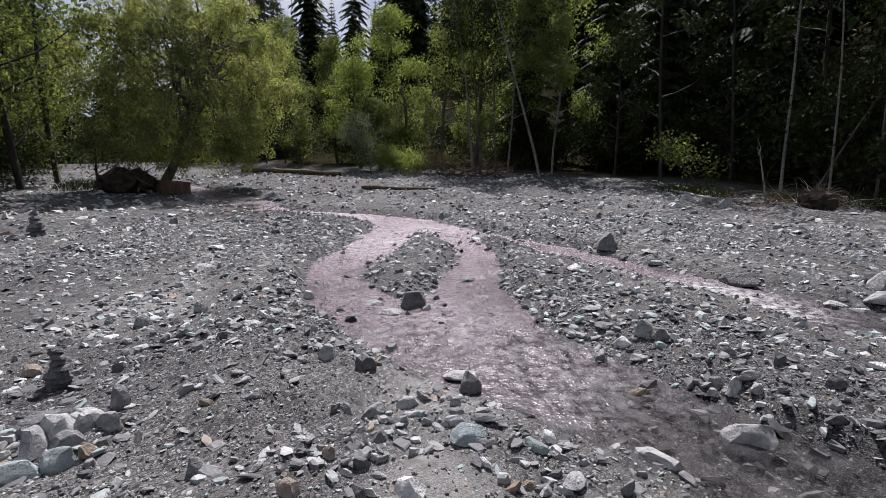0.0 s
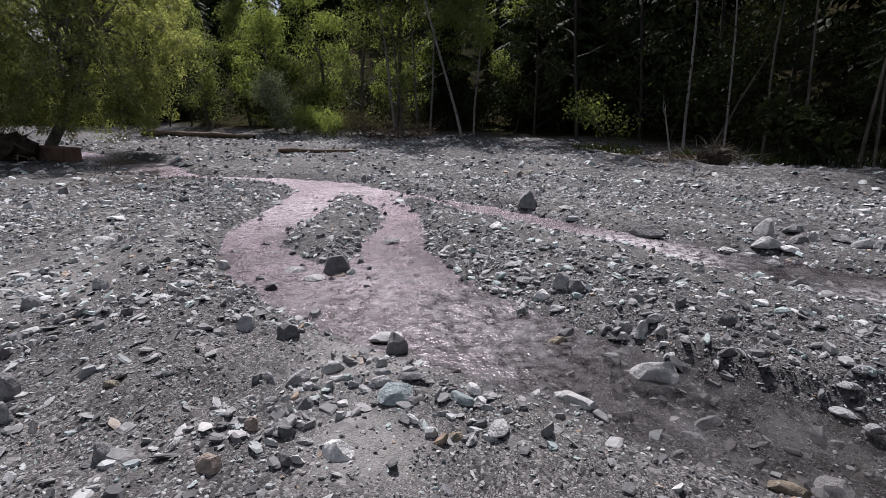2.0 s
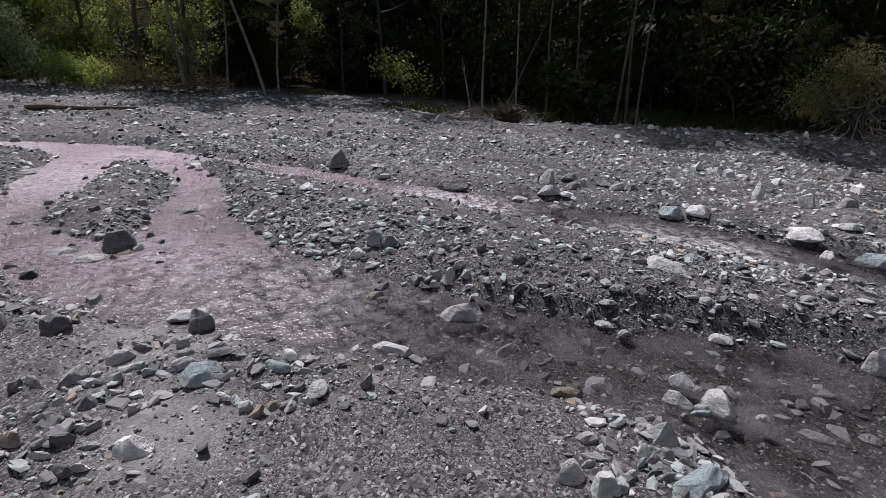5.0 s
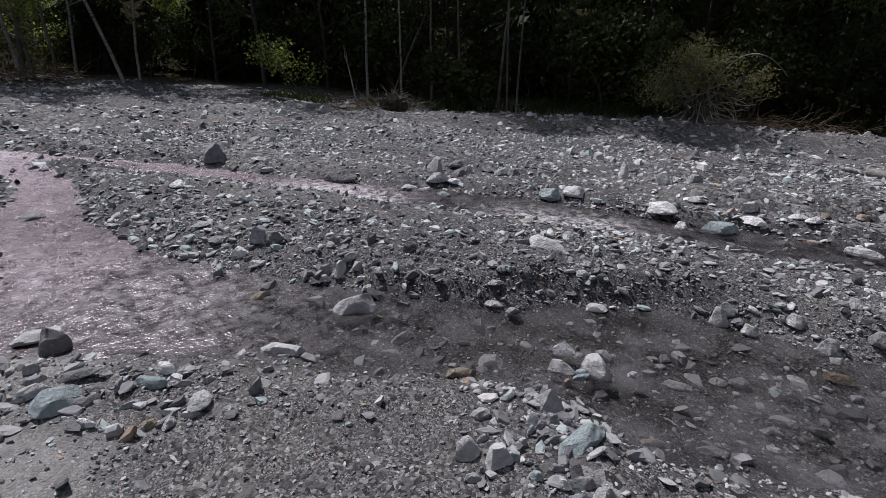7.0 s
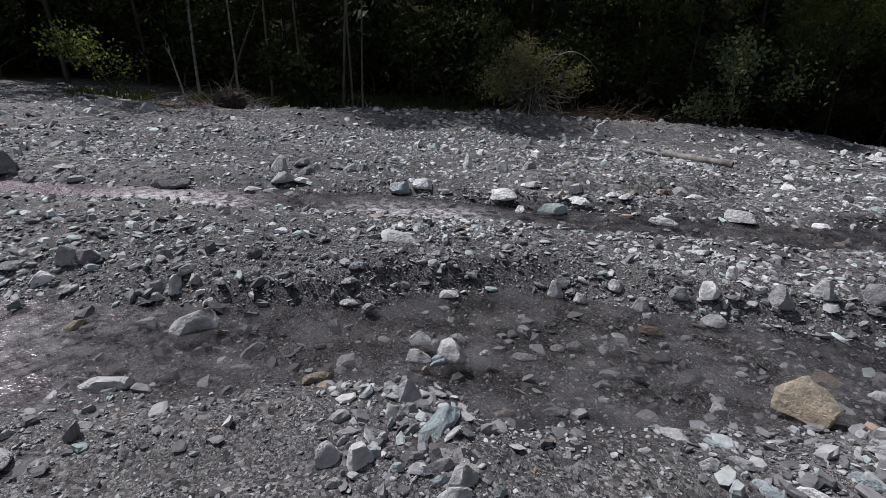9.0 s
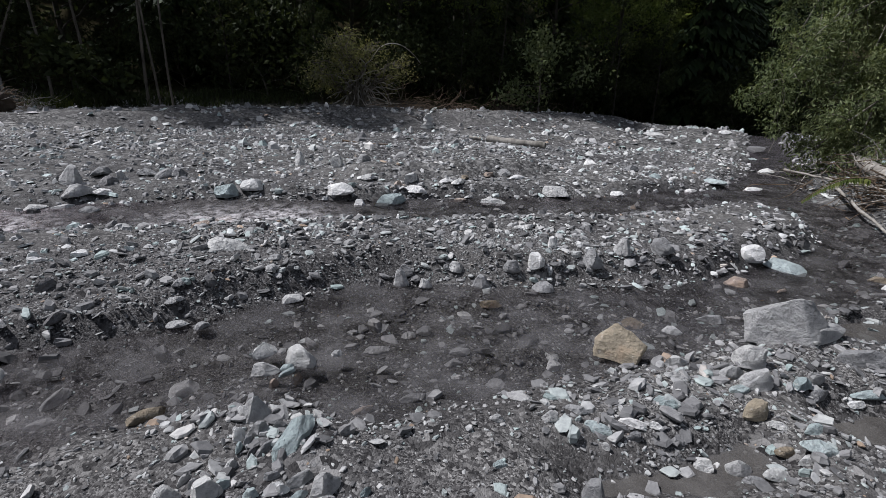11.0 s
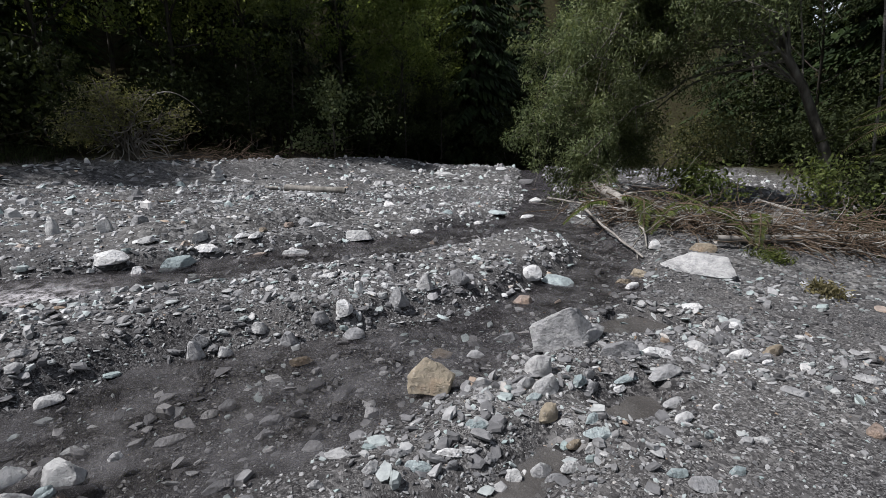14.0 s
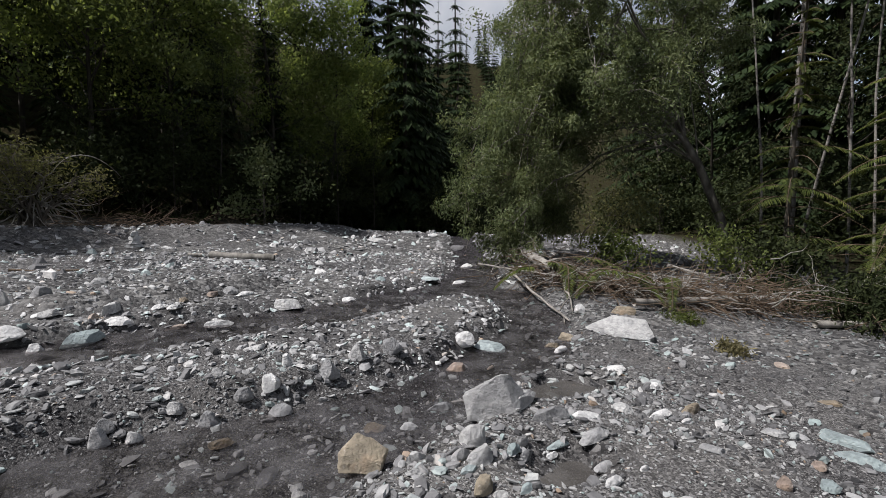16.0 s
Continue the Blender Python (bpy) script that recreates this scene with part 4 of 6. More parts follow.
rock("white", -3.38, 7.94, 0.23, 0.19, 0.04, 23, flat=True, tilt=5)
rock("grey", 3.49, 1.85, 0.12, 0.10, 0.03, -62, flat=True)
rock("white", 5.73, 2.04, 0.14, 0.11, 0.07, -69)
rock("pale", 7.13, 2.89, 0.18, 0.13, 0.15, -67)
rock("grey", 6.96, 2.43, 0.20, 0.15, 0.09, -70)
rock("pale", 7.06, 3.47, 0.14, 0.10, 0.19, -63)
rock("white", 4.14, -0.07, 0.14, 0.12, 0.10, -91)
rock("grey", 3.97, -0.14, 0.18, 0.14, 0.06, -92)
rock("grey", 3.89, 0.34, 0.14, 0.10, 0.08, -84)
rock("pale", 4.23, 0.31, 0.09, 0.07, 0.06, -85)
rock("white", 4.38, -0.20, 0.08, 0.06, 0.08, -92)
rock("grey", 3.82, 0.94, 0.13, 0.09, 0.07, -75)
rock("grey", 4.07, 0.11, 0.14, 0.10, 0.07, -88)
rock("white", 2.95, -0.23, 0.08, 0.07, 0.02, -94, flat=True, tilt=40, sunk=True)
rock("pale", 3.12, 0.71, 0.10, 0.08, 0.02, -75, flat=True, sunk=True)
rock("grey", 3.17, 0.62, 0.10, 0.08, 0.02, -77, flat=True, tilt=24, sunk=True)
rock("grey", 1.57, 4.64, 0.19, 0.13, 0.03, -16, flat=True)
rock("grey", 1.58, 4.26, 0.18, 0.13, 0.03, -18, flat=True)
rock("grey", 1.35, 5.00, 0.19, 0.14, 0.03, -13, flat=True)
rock("tan", 3.14, -0.62, 0.26, 0.21, 0.155, -99, ridge=True)
rock("green", 5.18, -2.34, 0.34, 0.28, 0.07, -114, flat=True)
rock("white", 5.17, -2.03, 0.23, 0.17, 0.11, -111)
rock("tan", 5.89, -4.62, 0.33, 0.15, 0.09, -129)
rock("white", 6.14, -4.12, 0.15, 0.11, 0.09, -124)
rock("grey", 1.92, -0.39, 0.10, 0.08, 0.10, -98)
rock("rust", 4.60, -1.76, 0.19, 0.14, 0.06, -110)
rock("dark", 13.58, -4.82, 0.59, 0.47, 0.07, -109, flat=True, tilt=3)
rock("pale", 10.60, -4.10, 0.28, 0.22, 0.05, -111, flat=True, tilt=5)
rock("green", 2.50, -3.85, 0.31, 0.16, 0.05, -148, flat=True)
rock("green", 2.29, -3.71, 0.29, 0.17, 0.05, -150, flat=True)
rock("green", 2.11, -3.16, 0.10, 0.08, 0.02, -148, flat=True, tilt=40)
rock("rust", 2.27, -3.30, 0.08, 0.06, 0.04, -147)
rock("rust", 2.20, -2.92, 0.08, 0.06, 0.06, -144)
rock("dark", 2.40, -3.39, 0.13, 0.10, 0.03, -146, flat=True, tilt=33)
rock("grey", 4.33, -0.54, 0.17, 0.13, 0.11, -95)
rock("grey", 3.72, 0.94, 0.12, 0.09, 0.11, -72)
rock("pale", 4.78, 0.07, 0.20, 0.13, 0.03, -87, flat=True)
rock("white", 4.05, -3.15, 0.19, 0.13, 0.04, -128, flat=True)
rock("grey", 2.61, -2.81, 0.15, 0.08, 0.03, -138, flat=True)
rock("pale", 3.27, -2.62, 0.17, 0.14, 0.04, -129, flat=True)
rock("grey", 2.66, -3.42, 0.16, 0.09, 0.03, -143, flat=True)
rock("tan", 2.95, -4.40, 0.16, 0.08, 0.02, -147, flat=True)
rock("rust", 3.72, -4.85, 0.14, 0.11, 0.03, -143, flat=True)
rock("pale", 7.11, 13.71, 0.37, 0.28, 0.17, -27)
rock("grey", 7.43, 13.27, 0.27, 0.20, 0.14, -29)
rock("pale", 7.50, 12.51, 0.37, 0.28, 0.16, -31)
rock("pale", 6.92, 14.13, 0.26, 0.19, 0.15, -26)
rock("pale", 3.29, 7.28, 0.23, 0.19, 0.04, -24, flat=True, tilt=7)
rock("grey", 3.20, 6.87, 0.21, 0.16, 0.04, -25, flat=True, tilt=7)
rock("grey", 1.79, 2.17, 0.13, 0.06, 0.02, -35, flat=True, sunk=True)
rock("grey", 2.99, 0.35, 0.13, 0.07, 0.03, -82, flat=True, sunk=True)
rock("dark", 2.47, 0.38, 0.09, 0.04, 0.02, -80, flat=True, sunk=True)
rock("pale", 3.51, 0.40, 0.12, 0.06, 0.02, -82, flat=True, sunk=True)
rock("tan", 3.67, 0.23, 0.17, 0.11, 0.04, -83, flat=True, sunk=True)
rock("grey", 2.88, 0.86, 0.16, 0.08, 0.03, -68, flat=True, sunk=True)
rock("grey", 2.88, 0.36, 0.12, 0.09, 0.03, -78, flat=True, sunk=True)
rock("grey", 2.42, 0.49, 0.14, 0.06, 0.03, -72, flat=True, sunk=True)
rock("tan", 3.72, -0.79, 0.17, 0.13, 0.04, -100, flat=True, sunk=True)
rock("grey", 2.66, 0.08, 0.12, 0.10, 0.03, -84, flat=True, sunk=True)
rock("pale", 3.75, 0.76, 0.11, 0.08, 0.05, -75)
rock("grey", 4.53, -0.80, 0.15, 0.11, 0.11, -98)
rock("grey", 4.67, -1.12, 0.19, 0.14, 0.11, -102)
rock("pale", 3.97, 0.55, 0.13, 0.10, 0.06, -79)
rock("grey", 2.70, 2.11, 0.13, 0.10, 0.03, -46, flat=True)
rock("rust", 4.80, 3.21, 0.26, 0.21, 0.05, -55, flat=True, sunk=True)
rock("rust", 3.91, 2.81, 0.16, 0.12, 0.03, -52, flat=True, sunk=True)
rock("grey", -2.21, 2.74, 0.30, 0.11, 0.061, 47, flat=True)
rock("pale", -1.97, 2.77, 0.22, 0.08, 0.043, 164, flat=True)
rock("pale", -1.90, 2.66, 0.19, 0.11, 0.080, 62)
rock("pale", -2.01, 2.58, 0.19, 0.14, 0.110, 54)
rock("grey", -1.91, 2.48, 0.17, 0.08, 0.070, 45)
rock("pale", -2.04, 2.43, 0.21, 0.10, 0.122, 103)
rock("green", -1.84, 2.34, 0.18, 0.11, 0.093, 8)
rock("green", -2.00, 2.25, 0.24, 0.10, 0.069, 15)
rock("green", -2.31, 2.58, 0.14, 0.10, 0.058, 52, flat=True)
rock("grey", -1.88, 2.90, 0.11, 0.09, 0.114, 23)
rock("grey", -1.78, 2.65, 0.17, 0.08, 0.077, 165)
rock("tan", -1.74, 2.40, 0.09, 0.07, 0.051, 50)
rock("grey", -1.71, 2.50, 0.10, 0.06, 0.029, 36, flat=True)
rock("grey", -1.13, 2.26, 0.09, 0.07, 0.078, 11)
rock("pale", -0.83, 2.26, 0.10, 0.03, 0.022, 72)
rock("grey", -1.06, 2.85, 0.12, 0.05, 0.025, 12, flat=True)
rock("tan", -1.30, 2.78, 0.10, 0.04, 0.022, 171, flat=True)
rock("dark", 0.29, 3.29, 0.16, 0.11, 0.134, 24)
rock("grey", -0.76, 3.60, 0.13, 0.11, 0.086, 12)
rock("dark", -0.45, 3.37, 0.18, 0.10, 0.074, 154)
rock("grey", -0.58, 3.67, 0.17, 0.06, 0.023, 25, flat=True)
rock("grey", -0.49, 2.84, 0.16, 0.05, 0.035, 127)
rock("grey", -0.32, 2.79, 0.17, 0.07, 0.047, 41)
rock("pale", -0.13, 2.89, 0.14, 0.07, 0.046, 27)
rock("tan", -0.02, 2.99, 0.08, 0.03, 0.017, 33, flat=True)
rock("pale", 0.15, 2.69, 0.15, 0.06, 0.040, 10)
rock("grey", 0.16, 2.80, 0.13, 0.04, 0.017, 153, flat=True)
rock("grey", 0.32, 2.72, 0.20, 0.08, 0.035, 168, flat=True)
rock("grey", 0.17, 2.88, 0.07, 0.04, 0.035, 9)
rock("grey", 0.46, 2.52, 0.11, 0.03, 0.031, 58)
rock("green", 0.58, 2.48, 0.16, 0.07, 0.036, 133, flat=True)
rock("white", 0.67, 2.58, 0.11, 0.07, 0.043, 131)
rock("grey", 0.70, 2.42, 0.11, 0.03, 0.016, 152, flat=True)
rock("pale", 0.72, 2.20, 0.16, 0.09, 0.046, 49, flat=True)
rock("white", -0.08, 2.10, 0.15, 0.11, 0.069, 170)
rock("white", 0.29, 2.32, 0.08, 0.03, 0.022, 137)
rock("grey", 0.47, 2.39, 0.10, 0.03, 0.013, 172, flat=True)
rock("tan", 0.50, 2.21, 0.09, 0.05, 0.030, 23)
rock("pale", 0.57, 2.16, 0.09, 0.04, 0.030, 39)
rock("grey", -0.22, 2.33, 0.08, 0.03, 0.016, 35, flat=True)
rock("white", -0.27, 2.34, 0.05, 0.03, 0.021, 10)
rock("grey", -0.38, 2.44, 0.09, 0.05, 0.046, 172)
rock("grey", -0.26, 2.53, 0.11, 0.06, 0.044, 30)
rock("pale", -0.37, 2.61, 0.07, 0.03, 0.021, 30)
rock("dark", -0.07, 2.57, 0.06, 0.03, 0.014, 13, flat=True)
rock("rust", -0.49, 2.33, 0.08, 0.05, 0.047, 165)
rock("pale", -0.39, 2.20, 0.08, 0.02, 0.016, 149)
rock("pale", -0.24, 2.21, 0.09, 0.03, 0.014, 164, flat=True)
rock("dark", -0.32, 2.08, 0.11, 0.04, 0.030, 125)
rock("white", -0.26, 2.08, 0.08, 0.03, 0.022, 156)
rock("rust", -0.63, 2.08, 0.11, 0.07, 0.060, 158)
rock("grey", -0.45, 2.57, 0.11, 0.04, 0.027, 54)
rock("pale", -0.56, 2.63, 0.07, 0.04, 0.026, 23)
rock("pale", 0.81, 2.36, 0.07, 0.03, 0.025, 179)
rock("tan", 1.46, 3.24, 0.16, 0.06, 0.029, 8, flat=True)
rock("pale", 1.27, 2.49, 0.26, 0.09, 0.047, 126, flat=True)
rock("pale", 1.86, 2.65, 0.29, 0.18, 0.104, 147)
rock("pale", 1.81, 2.52, 0.16, 0.05, 0.027, 18, flat=True, sunk=True)
rock("grey", 2.00, 3.24, 0.12, 0.08, 0.062, 179)
rock("pale", 2.08, 3.15, 0.21, 0.07, 0.078, 36)
rock("pale", 1.94, 3.15, 0.08, 0.06, 0.040, 162)
rock("grey", 2.21, 3.18, 0.19, 0.07, 0.044, 12)
rock("pale", 2.17, 3.05, 0.09, 0.06, 0.047, 179)
rock("grey", 2.24, 2.88, 0.16, 0.05, 0.027, 75, flat=True)
rock("pale", 2.14, 2.95, 0.13, 0.04, 0.018, 1, flat=True)
rock("pale", 2.12, 2.85, 0.12, 0.04, 0.019, 179, flat=True)
rock("dark", 2.40, 2.66, 0.17, 0.06, 0.038, 4)
rock("grey", 1.97, 2.27, 0.19, 0.08, 0.043, 179, flat=True, sunk=True)
rock("dark", 2.59, 2.93, 0.13, 0.06, 0.049, 172)
rock("grey", 1.66, 3.72, 0.15, 0.07, 0.038, 11, flat=True)
rock("pale", 2.55, 1.42, 0.15, 0.08, 0.065, 149)
rock("pale", 2.38, 1.33, 0.15, 0.07, 0.057, 112)
rock("pale", 2.54, 1.19, 0.20, 0.12, 0.090, 78)
rock("green", 2.45, 1.23, 0.09, 0.04, 0.020, 140, flat=True)
rock("green", 2.41, 1.20, 0.11, 0.03, 0.018, 155, flat=True)
rock("rust", 2.29, 1.22, 0.05, 0.04, 0.035, 168)
rock("tan", 1.90, 1.64, 0.17, 0.06, 0.038, 143)
rock("pale", 2.20, 1.69, 0.15, 0.11, 0.053, 131, flat=True, sunk=True)
rock("pale", 1.94, 1.10, 0.13, 0.09, 0.085, 126)
rock("grey", 1.86, 1.03, 0.09, 0.06, 0.046, 128)
rock("dark", 1.98, 1.02, 0.06, 0.04, 0.030, 139)
rock("grey", 1.90, 0.96, 0.07, 0.04, 0.030, 134)
rock("white", 1.80, 1.09, 0.06, 0.04, 0.047, 106)
rock("grey", 1.79, 1.04, 0.07, 0.03, 0.028, 12)
rock("green", 1.74, 1.05, 0.06, 0.02, 0.018, 11)
rock("grey", 1.77, 0.94, 0.12, 0.04, 0.024, 166)
rock("green", 1.79, 0.84, 0.29, 0.11, 0.053, 170, flat=True)
rock("pale", 1.65, 1.03, 0.09, 0.03, 0.032, 177)
rock("dark", 1.73, 0.99, 0.07, 0.03, 0.020, 2)
rock("green", 1.54, 0.99, 0.06, 0.04, 0.032, 148)
rock("grey", 1.56, 1.17, 0.07, 0.03, 0.026, 179)
rock("grey", 1.54, 1.11, 0.05, 0.03, 0.030, 1)
rock("grey", 1.58, 1.09, 0.07, 0.02, 0.015, 73)
rock("pale", 1.44, 1.15, 0.11, 0.07, 0.074, 153)
rock("pale", 1.48, 1.02, 0.11, 0.08, 0.081, 132)
rock("grey", 1.60, 0.82, 0.06, 0.02, 0.012, 135, flat=True)
rock("grey", 1.62, 0.71, 0.11, 0.05, 0.031, 136)
rock("pale", 1.61, 0.61, 0.13, 0.08, 0.061, 155)
rock("white", 1.55, 0.75, 0.05, 0.03, 0.031, 125)
rock("green", 1.51, 0.85, 0.06, 0.03, 0.023, 99)
rock("green", 1.55, 0.69, 0.08, 0.03, 0.019, 130, flat=True)
rock("pale", 1.52, 0.60, 0.14, 0.06, 0.041, 127)
rock("pale", 1.35, 1.03, 0.07, 0.04, 0.024, 127)
rock("grey", 1.41, 1.04, 0.03, 0.03, 0.024, 133)
rock("green", 1.64, 0.46, 0.05, 0.02, 0.012, 154)
rock("pale", 2.66, 1.02, 0.07, 0.05, 0.027, 132)
rock("rust", 2.26, 0.72, 0.13, 0.05, 0.022, 137, flat=True, sunk=True)
rock("dark", 3.25, -0.06, 0.20, 0.09, 0.038, 143, flat=True, sunk=True)
rock("white", 3.08, -0.22, 0.13, 0.04, 0.020, 32, sunk=True)
rock("pale", 2.47, -0.06, 0.16, 0.08, 0.028, 58, flat=True)
rock("pale", 2.29, -0.21, 0.08, 0.05, 0.036, 110)
rock("grey", 2.40, -0.32, 0.12, 0.04, 0.017, 87, flat=True)
rock("green", 2.33, -0.43, 0.14, 0.07, 0.026, 74, flat=True)
rock("white", 2.39, -0.60, 0.14, 0.05, 0.025, 89)
rock("white", 2.39, -0.70, 0.07, 0.02, 0.010, 71)
rock("grey", 2.32, -0.60, 0.08, 0.05, 0.032, 115)
rock("pale", 2.23, -0.46, 0.05, 0.03, 0.016, 54)
rock("green", 2.57, -0.78, 0.12, 0.08, 0.027, 66, flat=True)
rock("pale", 2.79, -0.87, 0.12, 0.04, 0.017, 80)
rock("pale", 3.09, -0.94, 0.16, 0.08, 0.051, 107)
rock("grey", 2.99, -1.09, 0.13, 0.07, 0.028, 93, flat=True)
rock("grey", 2.92, -1.18, 0.14, 0.07, 0.052, 116)
rock("grey", 3.82, -1.35, 0.21, 0.08, 0.038, 94)
rock("grey", 3.55, -1.02, 0.13, 0.07, 0.036, 85)
rock("pale", 2.20, 0.03, 0.07, 0.03, 0.015, 96)
rock("green", 1.92, -0.01, 0.06, 0.03, 0.011, 99, flat=True)
rock("pale", 3.46, -1.64, 0.40, 0.30, 0.22, 80, ridge=True)
rock("grey", 3.44, -1.86, 0.30, 0.11, 0.075, 125)
rock("grey", 3.21, -1.94, 0.29, 0.12, 0.084, 81)
rock("white", 3.19, -2.27, 0.25, 0.09, 0.036, 83, flat=True)
rock("white", 3.10, -2.82, 0.21, 0.07, 0.037, 94)
rock("tan", 3.14, -3.15, 0.25, 0.09, 0.052, 109)
rock("white", 2.99, -2.97, 0.12, 0.04, 0.015, 109, flat=True)
rock("white", 3.52, -3.13, 0.15, 0.08, 0.040, 102)
rock("tan", 5.34, -3.42, 0.22, 0.11, 0.067, 37)
rock("tan", 5.11, -3.09, 0.17, 0.11, 0.045, 73, flat=True)
rock("white", 4.96, -3.11, 0.25, 0.09, 0.035, 118, flat=True)
rock("pale", 3.06, -1.33, 0.18, 0.12, 0.104, 98)
rock("pale", 2.83, -1.28, 0.18, 0.10, 0.080, 107)
rock("green", 2.77, -1.18, 0.11, 0.06, 0.024, 104, flat=True)
rock("tan", 2.61, -1.21, 0.15, 0.08, 0.066, 116)
rock("pale", 2.54, -1.28, 0.09, 0.04, 0.022, 64)
rock("green", 2.50, -1.41, 0.11, 0.06, 0.030, 114)
rock("green", 2.38, -1.39, 0.17, 0.09, 0.030, 92, flat=True)
rock("tan", 2.41, -1.28, 0.11, 0.05, 0.030, 106)
rock("pale", 2.33, -1.33, 0.09, 0.04, 0.027, 101)
rock("pale", 2.27, -1.19, 0.11, 0.05, 0.036, 99)
rock("pale", 2.28, -1.04, 0.12, 0.07, 0.047, 109)
rock("grey", 2.23, -1.09, 0.11, 0.05, 0.023, 99)
rock("pale", 2.27, -0.89, 0.09, 0.07, 0.040, 61)
rock("white", 1.93, -0.83, 0.09, 0.06, 0.040, 105)
rock("green", 1.88, -0.90, 0.12, 0.04, 0.016, 87, flat=True)
rock("white", 2.43, -1.91, 0.15, 0.05, 0.034, 102)
rock("grey", 2.92, -2.13, 0.25, 0.09, 0.047, 100)
rock("grey", 2.70, -2.06, 0.16, 0.08, 0.039, 98)
rock("green", 2.98, -1.90, 0.19, 0.07, 0.023, 96, flat=True)
rock("white", 2.92, -1.81, 0.11, 0.04, 0.025, 96)
rock("green", 2.90, -1.52, 0.12, 0.07, 0.044, 123)
rock("grey", 2.89, -1.61, 0.15, 0.06, 0.038, 128)
rock("grey", 1.98, -1.72, 0.14, 0.11, 0.025, 65, flat=True)
rock("green", 2.07, -1.64, 0.11, 0.05, 0.017, 92, flat=True)
rock("grey", 1.91, -1.18, 0.11, 0.04, 0.022, 88)
rock("green", 1.85, -1.13, 0.08, 0.05, 0.018, 61, flat=True)
rock("pale", 2.21, -2.12, 0.09, 0.05, 0.020, 100, flat=True)
rock("pale", 2.22, -2.24, 0.12, 0.06, 0.021, 97, flat=True)
rock("white", 2.53, -2.21, 0.07, 0.03, 0.015, 103)
rock("green", 2.02, -1.92, 0.10, 0.05, 0.014, 96, flat=True)
rock("dark", 3.79, 5.92, 0.48, 0.24, 0.131, 120)
rock("pale", 4.74, 4.95, 0.31, 0.23, 0.099, 155)
rock("grey", 5.41, 5.26, 0.33, 0.15, 0.074, 5)
rock("pale", 5.33, 4.92, 0.11, 0.13, 0.097, 149)
rock("dark", 5.12, 4.91, 0.25, 0.17, 0.071, 170)
rock("white", 4.89, 4.76, 0.21, 0.12, 0.046, 151)
rock("pale", 4.36, 5.09, 0.23, 0.13, 0.040, 168)
rock("pale", 4.49, 4.89, 0.21, 0.11, 0.027, 132, flat=True)
rock("grey", 4.47, 4.54, 0.19, 0.13, 0.049, 132)
rock("grey", 5.56, 4.75, 0.23, 0.13, 0.058, 129)
rock("grey", 5.58, 4.52, 0.22, 0.15, 0.076, 171)
rock("grey", 5.72, 4.42, 0.29, 0.13, 0.073, 13)
rock("green", 5.48, 3.61, 0.29, 0.22, 0.109, 157)
rock("white", 5.68, 3.39, 0.28, 0.24, 0.103, 126)
rock("white", 5.94, 2.40, 0.36, 0.28, 0.101, 90)
rock("pale", 3.51, 2.25, 0.34, 0.17, 0.052, 119)
rock("pale", 7.39, 3.65, 0.31, 0.12, 0.037, 39)
rock("grey", 1.91, 3.29, 0.08, 0.07, 0.016, 135, flat=True)
rock("pale", 3.22, 1.60, 0.15, 0.10, 0.041, 126)
rock("grey", 2.72, 1.96, 0.10, 0.08, 0.029, 171)
rock("pale", 2.79, 2.18, 0.12, 0.07, 0.020, 151)
rock("grey", 2.90, 2.22, 0.12, 0.07, 0.024, 179)
rock("grey", 3.34, 1.80, 0.10, 0.08, 0.027, 151)
rock("green", 6.01, 1.75, 0.38, 0.22, 0.097, 112)
rock("rust", 6.45, 1.78, 0.25, 0.10, 0.048, 3)
rock("pale", 6.65, 1.66, 0.33, 0.15, 0.079, 165)
rock("white", 6.37, 1.51, 0.31, 0.19, 0.057, 85)
rock("white", 6.74, 1.20, 0.18, 0.12, 0.044, 134)
rock("pale", 6.79, 1.04, 0.32, 0.12, 0.046, 164)
rock("rust", 6.45, 0.98, 0.26, 0.13, 0.033, 135, flat=True, sunk=True)
rock("pale", 6.46, 0.54, 0.32, 0.15, 0.049, 101)
rock("tan", 7.14, 1.01, 0.24, 0.09, 0.040, 177)
rock("rust", 7.42, 0.70, 0.18, 0.10, 0.050, 150)
rock("grey", 7.60, 0.51, 0.24, 0.18, 0.067, 65)
rock("white", 7.47, 0.32, 0.29, 0.12, 0.037, 139)
rock("pale", 7.12, -0.24, 0.37, 0.25, 0.107, 89)
rock("pale", 6.47, 2.20, 0.21, 0.17, 0.050, 118)
rock("pale", 8.57, 2.35, 0.21, 0.15, 0.057, 100)
rock("grey", 9.06, -1.48, 0.47, 0.19, 0.070, 143)
rock("white", 7.55, -1.10, 0.22, 0.15, 0.046, 102)
rock("green", 8.52, -1.78, 0.18, 0.17, 0.052, 80)
rock("white", 8.50, -2.03, 0.28, 0.11, 0.027, 143, flat=True)
rock("green", 8.82, -2.71, 0.37, 0.28, 0.068, 78, flat=True)
rock("white", 8.27, -2.24, 0.24, 0.11, 0.033, 117)
rock("white", 8.83, -3.28, 0.35, 0.14, 0.035, 119, flat=True)
rock("pale", 14.73, -2.87, 0.59, 0.33, 0.082, 99, flat=True)
rock("white", 16.23, -5.06, 0.66, 0.28, 0.084, 148)


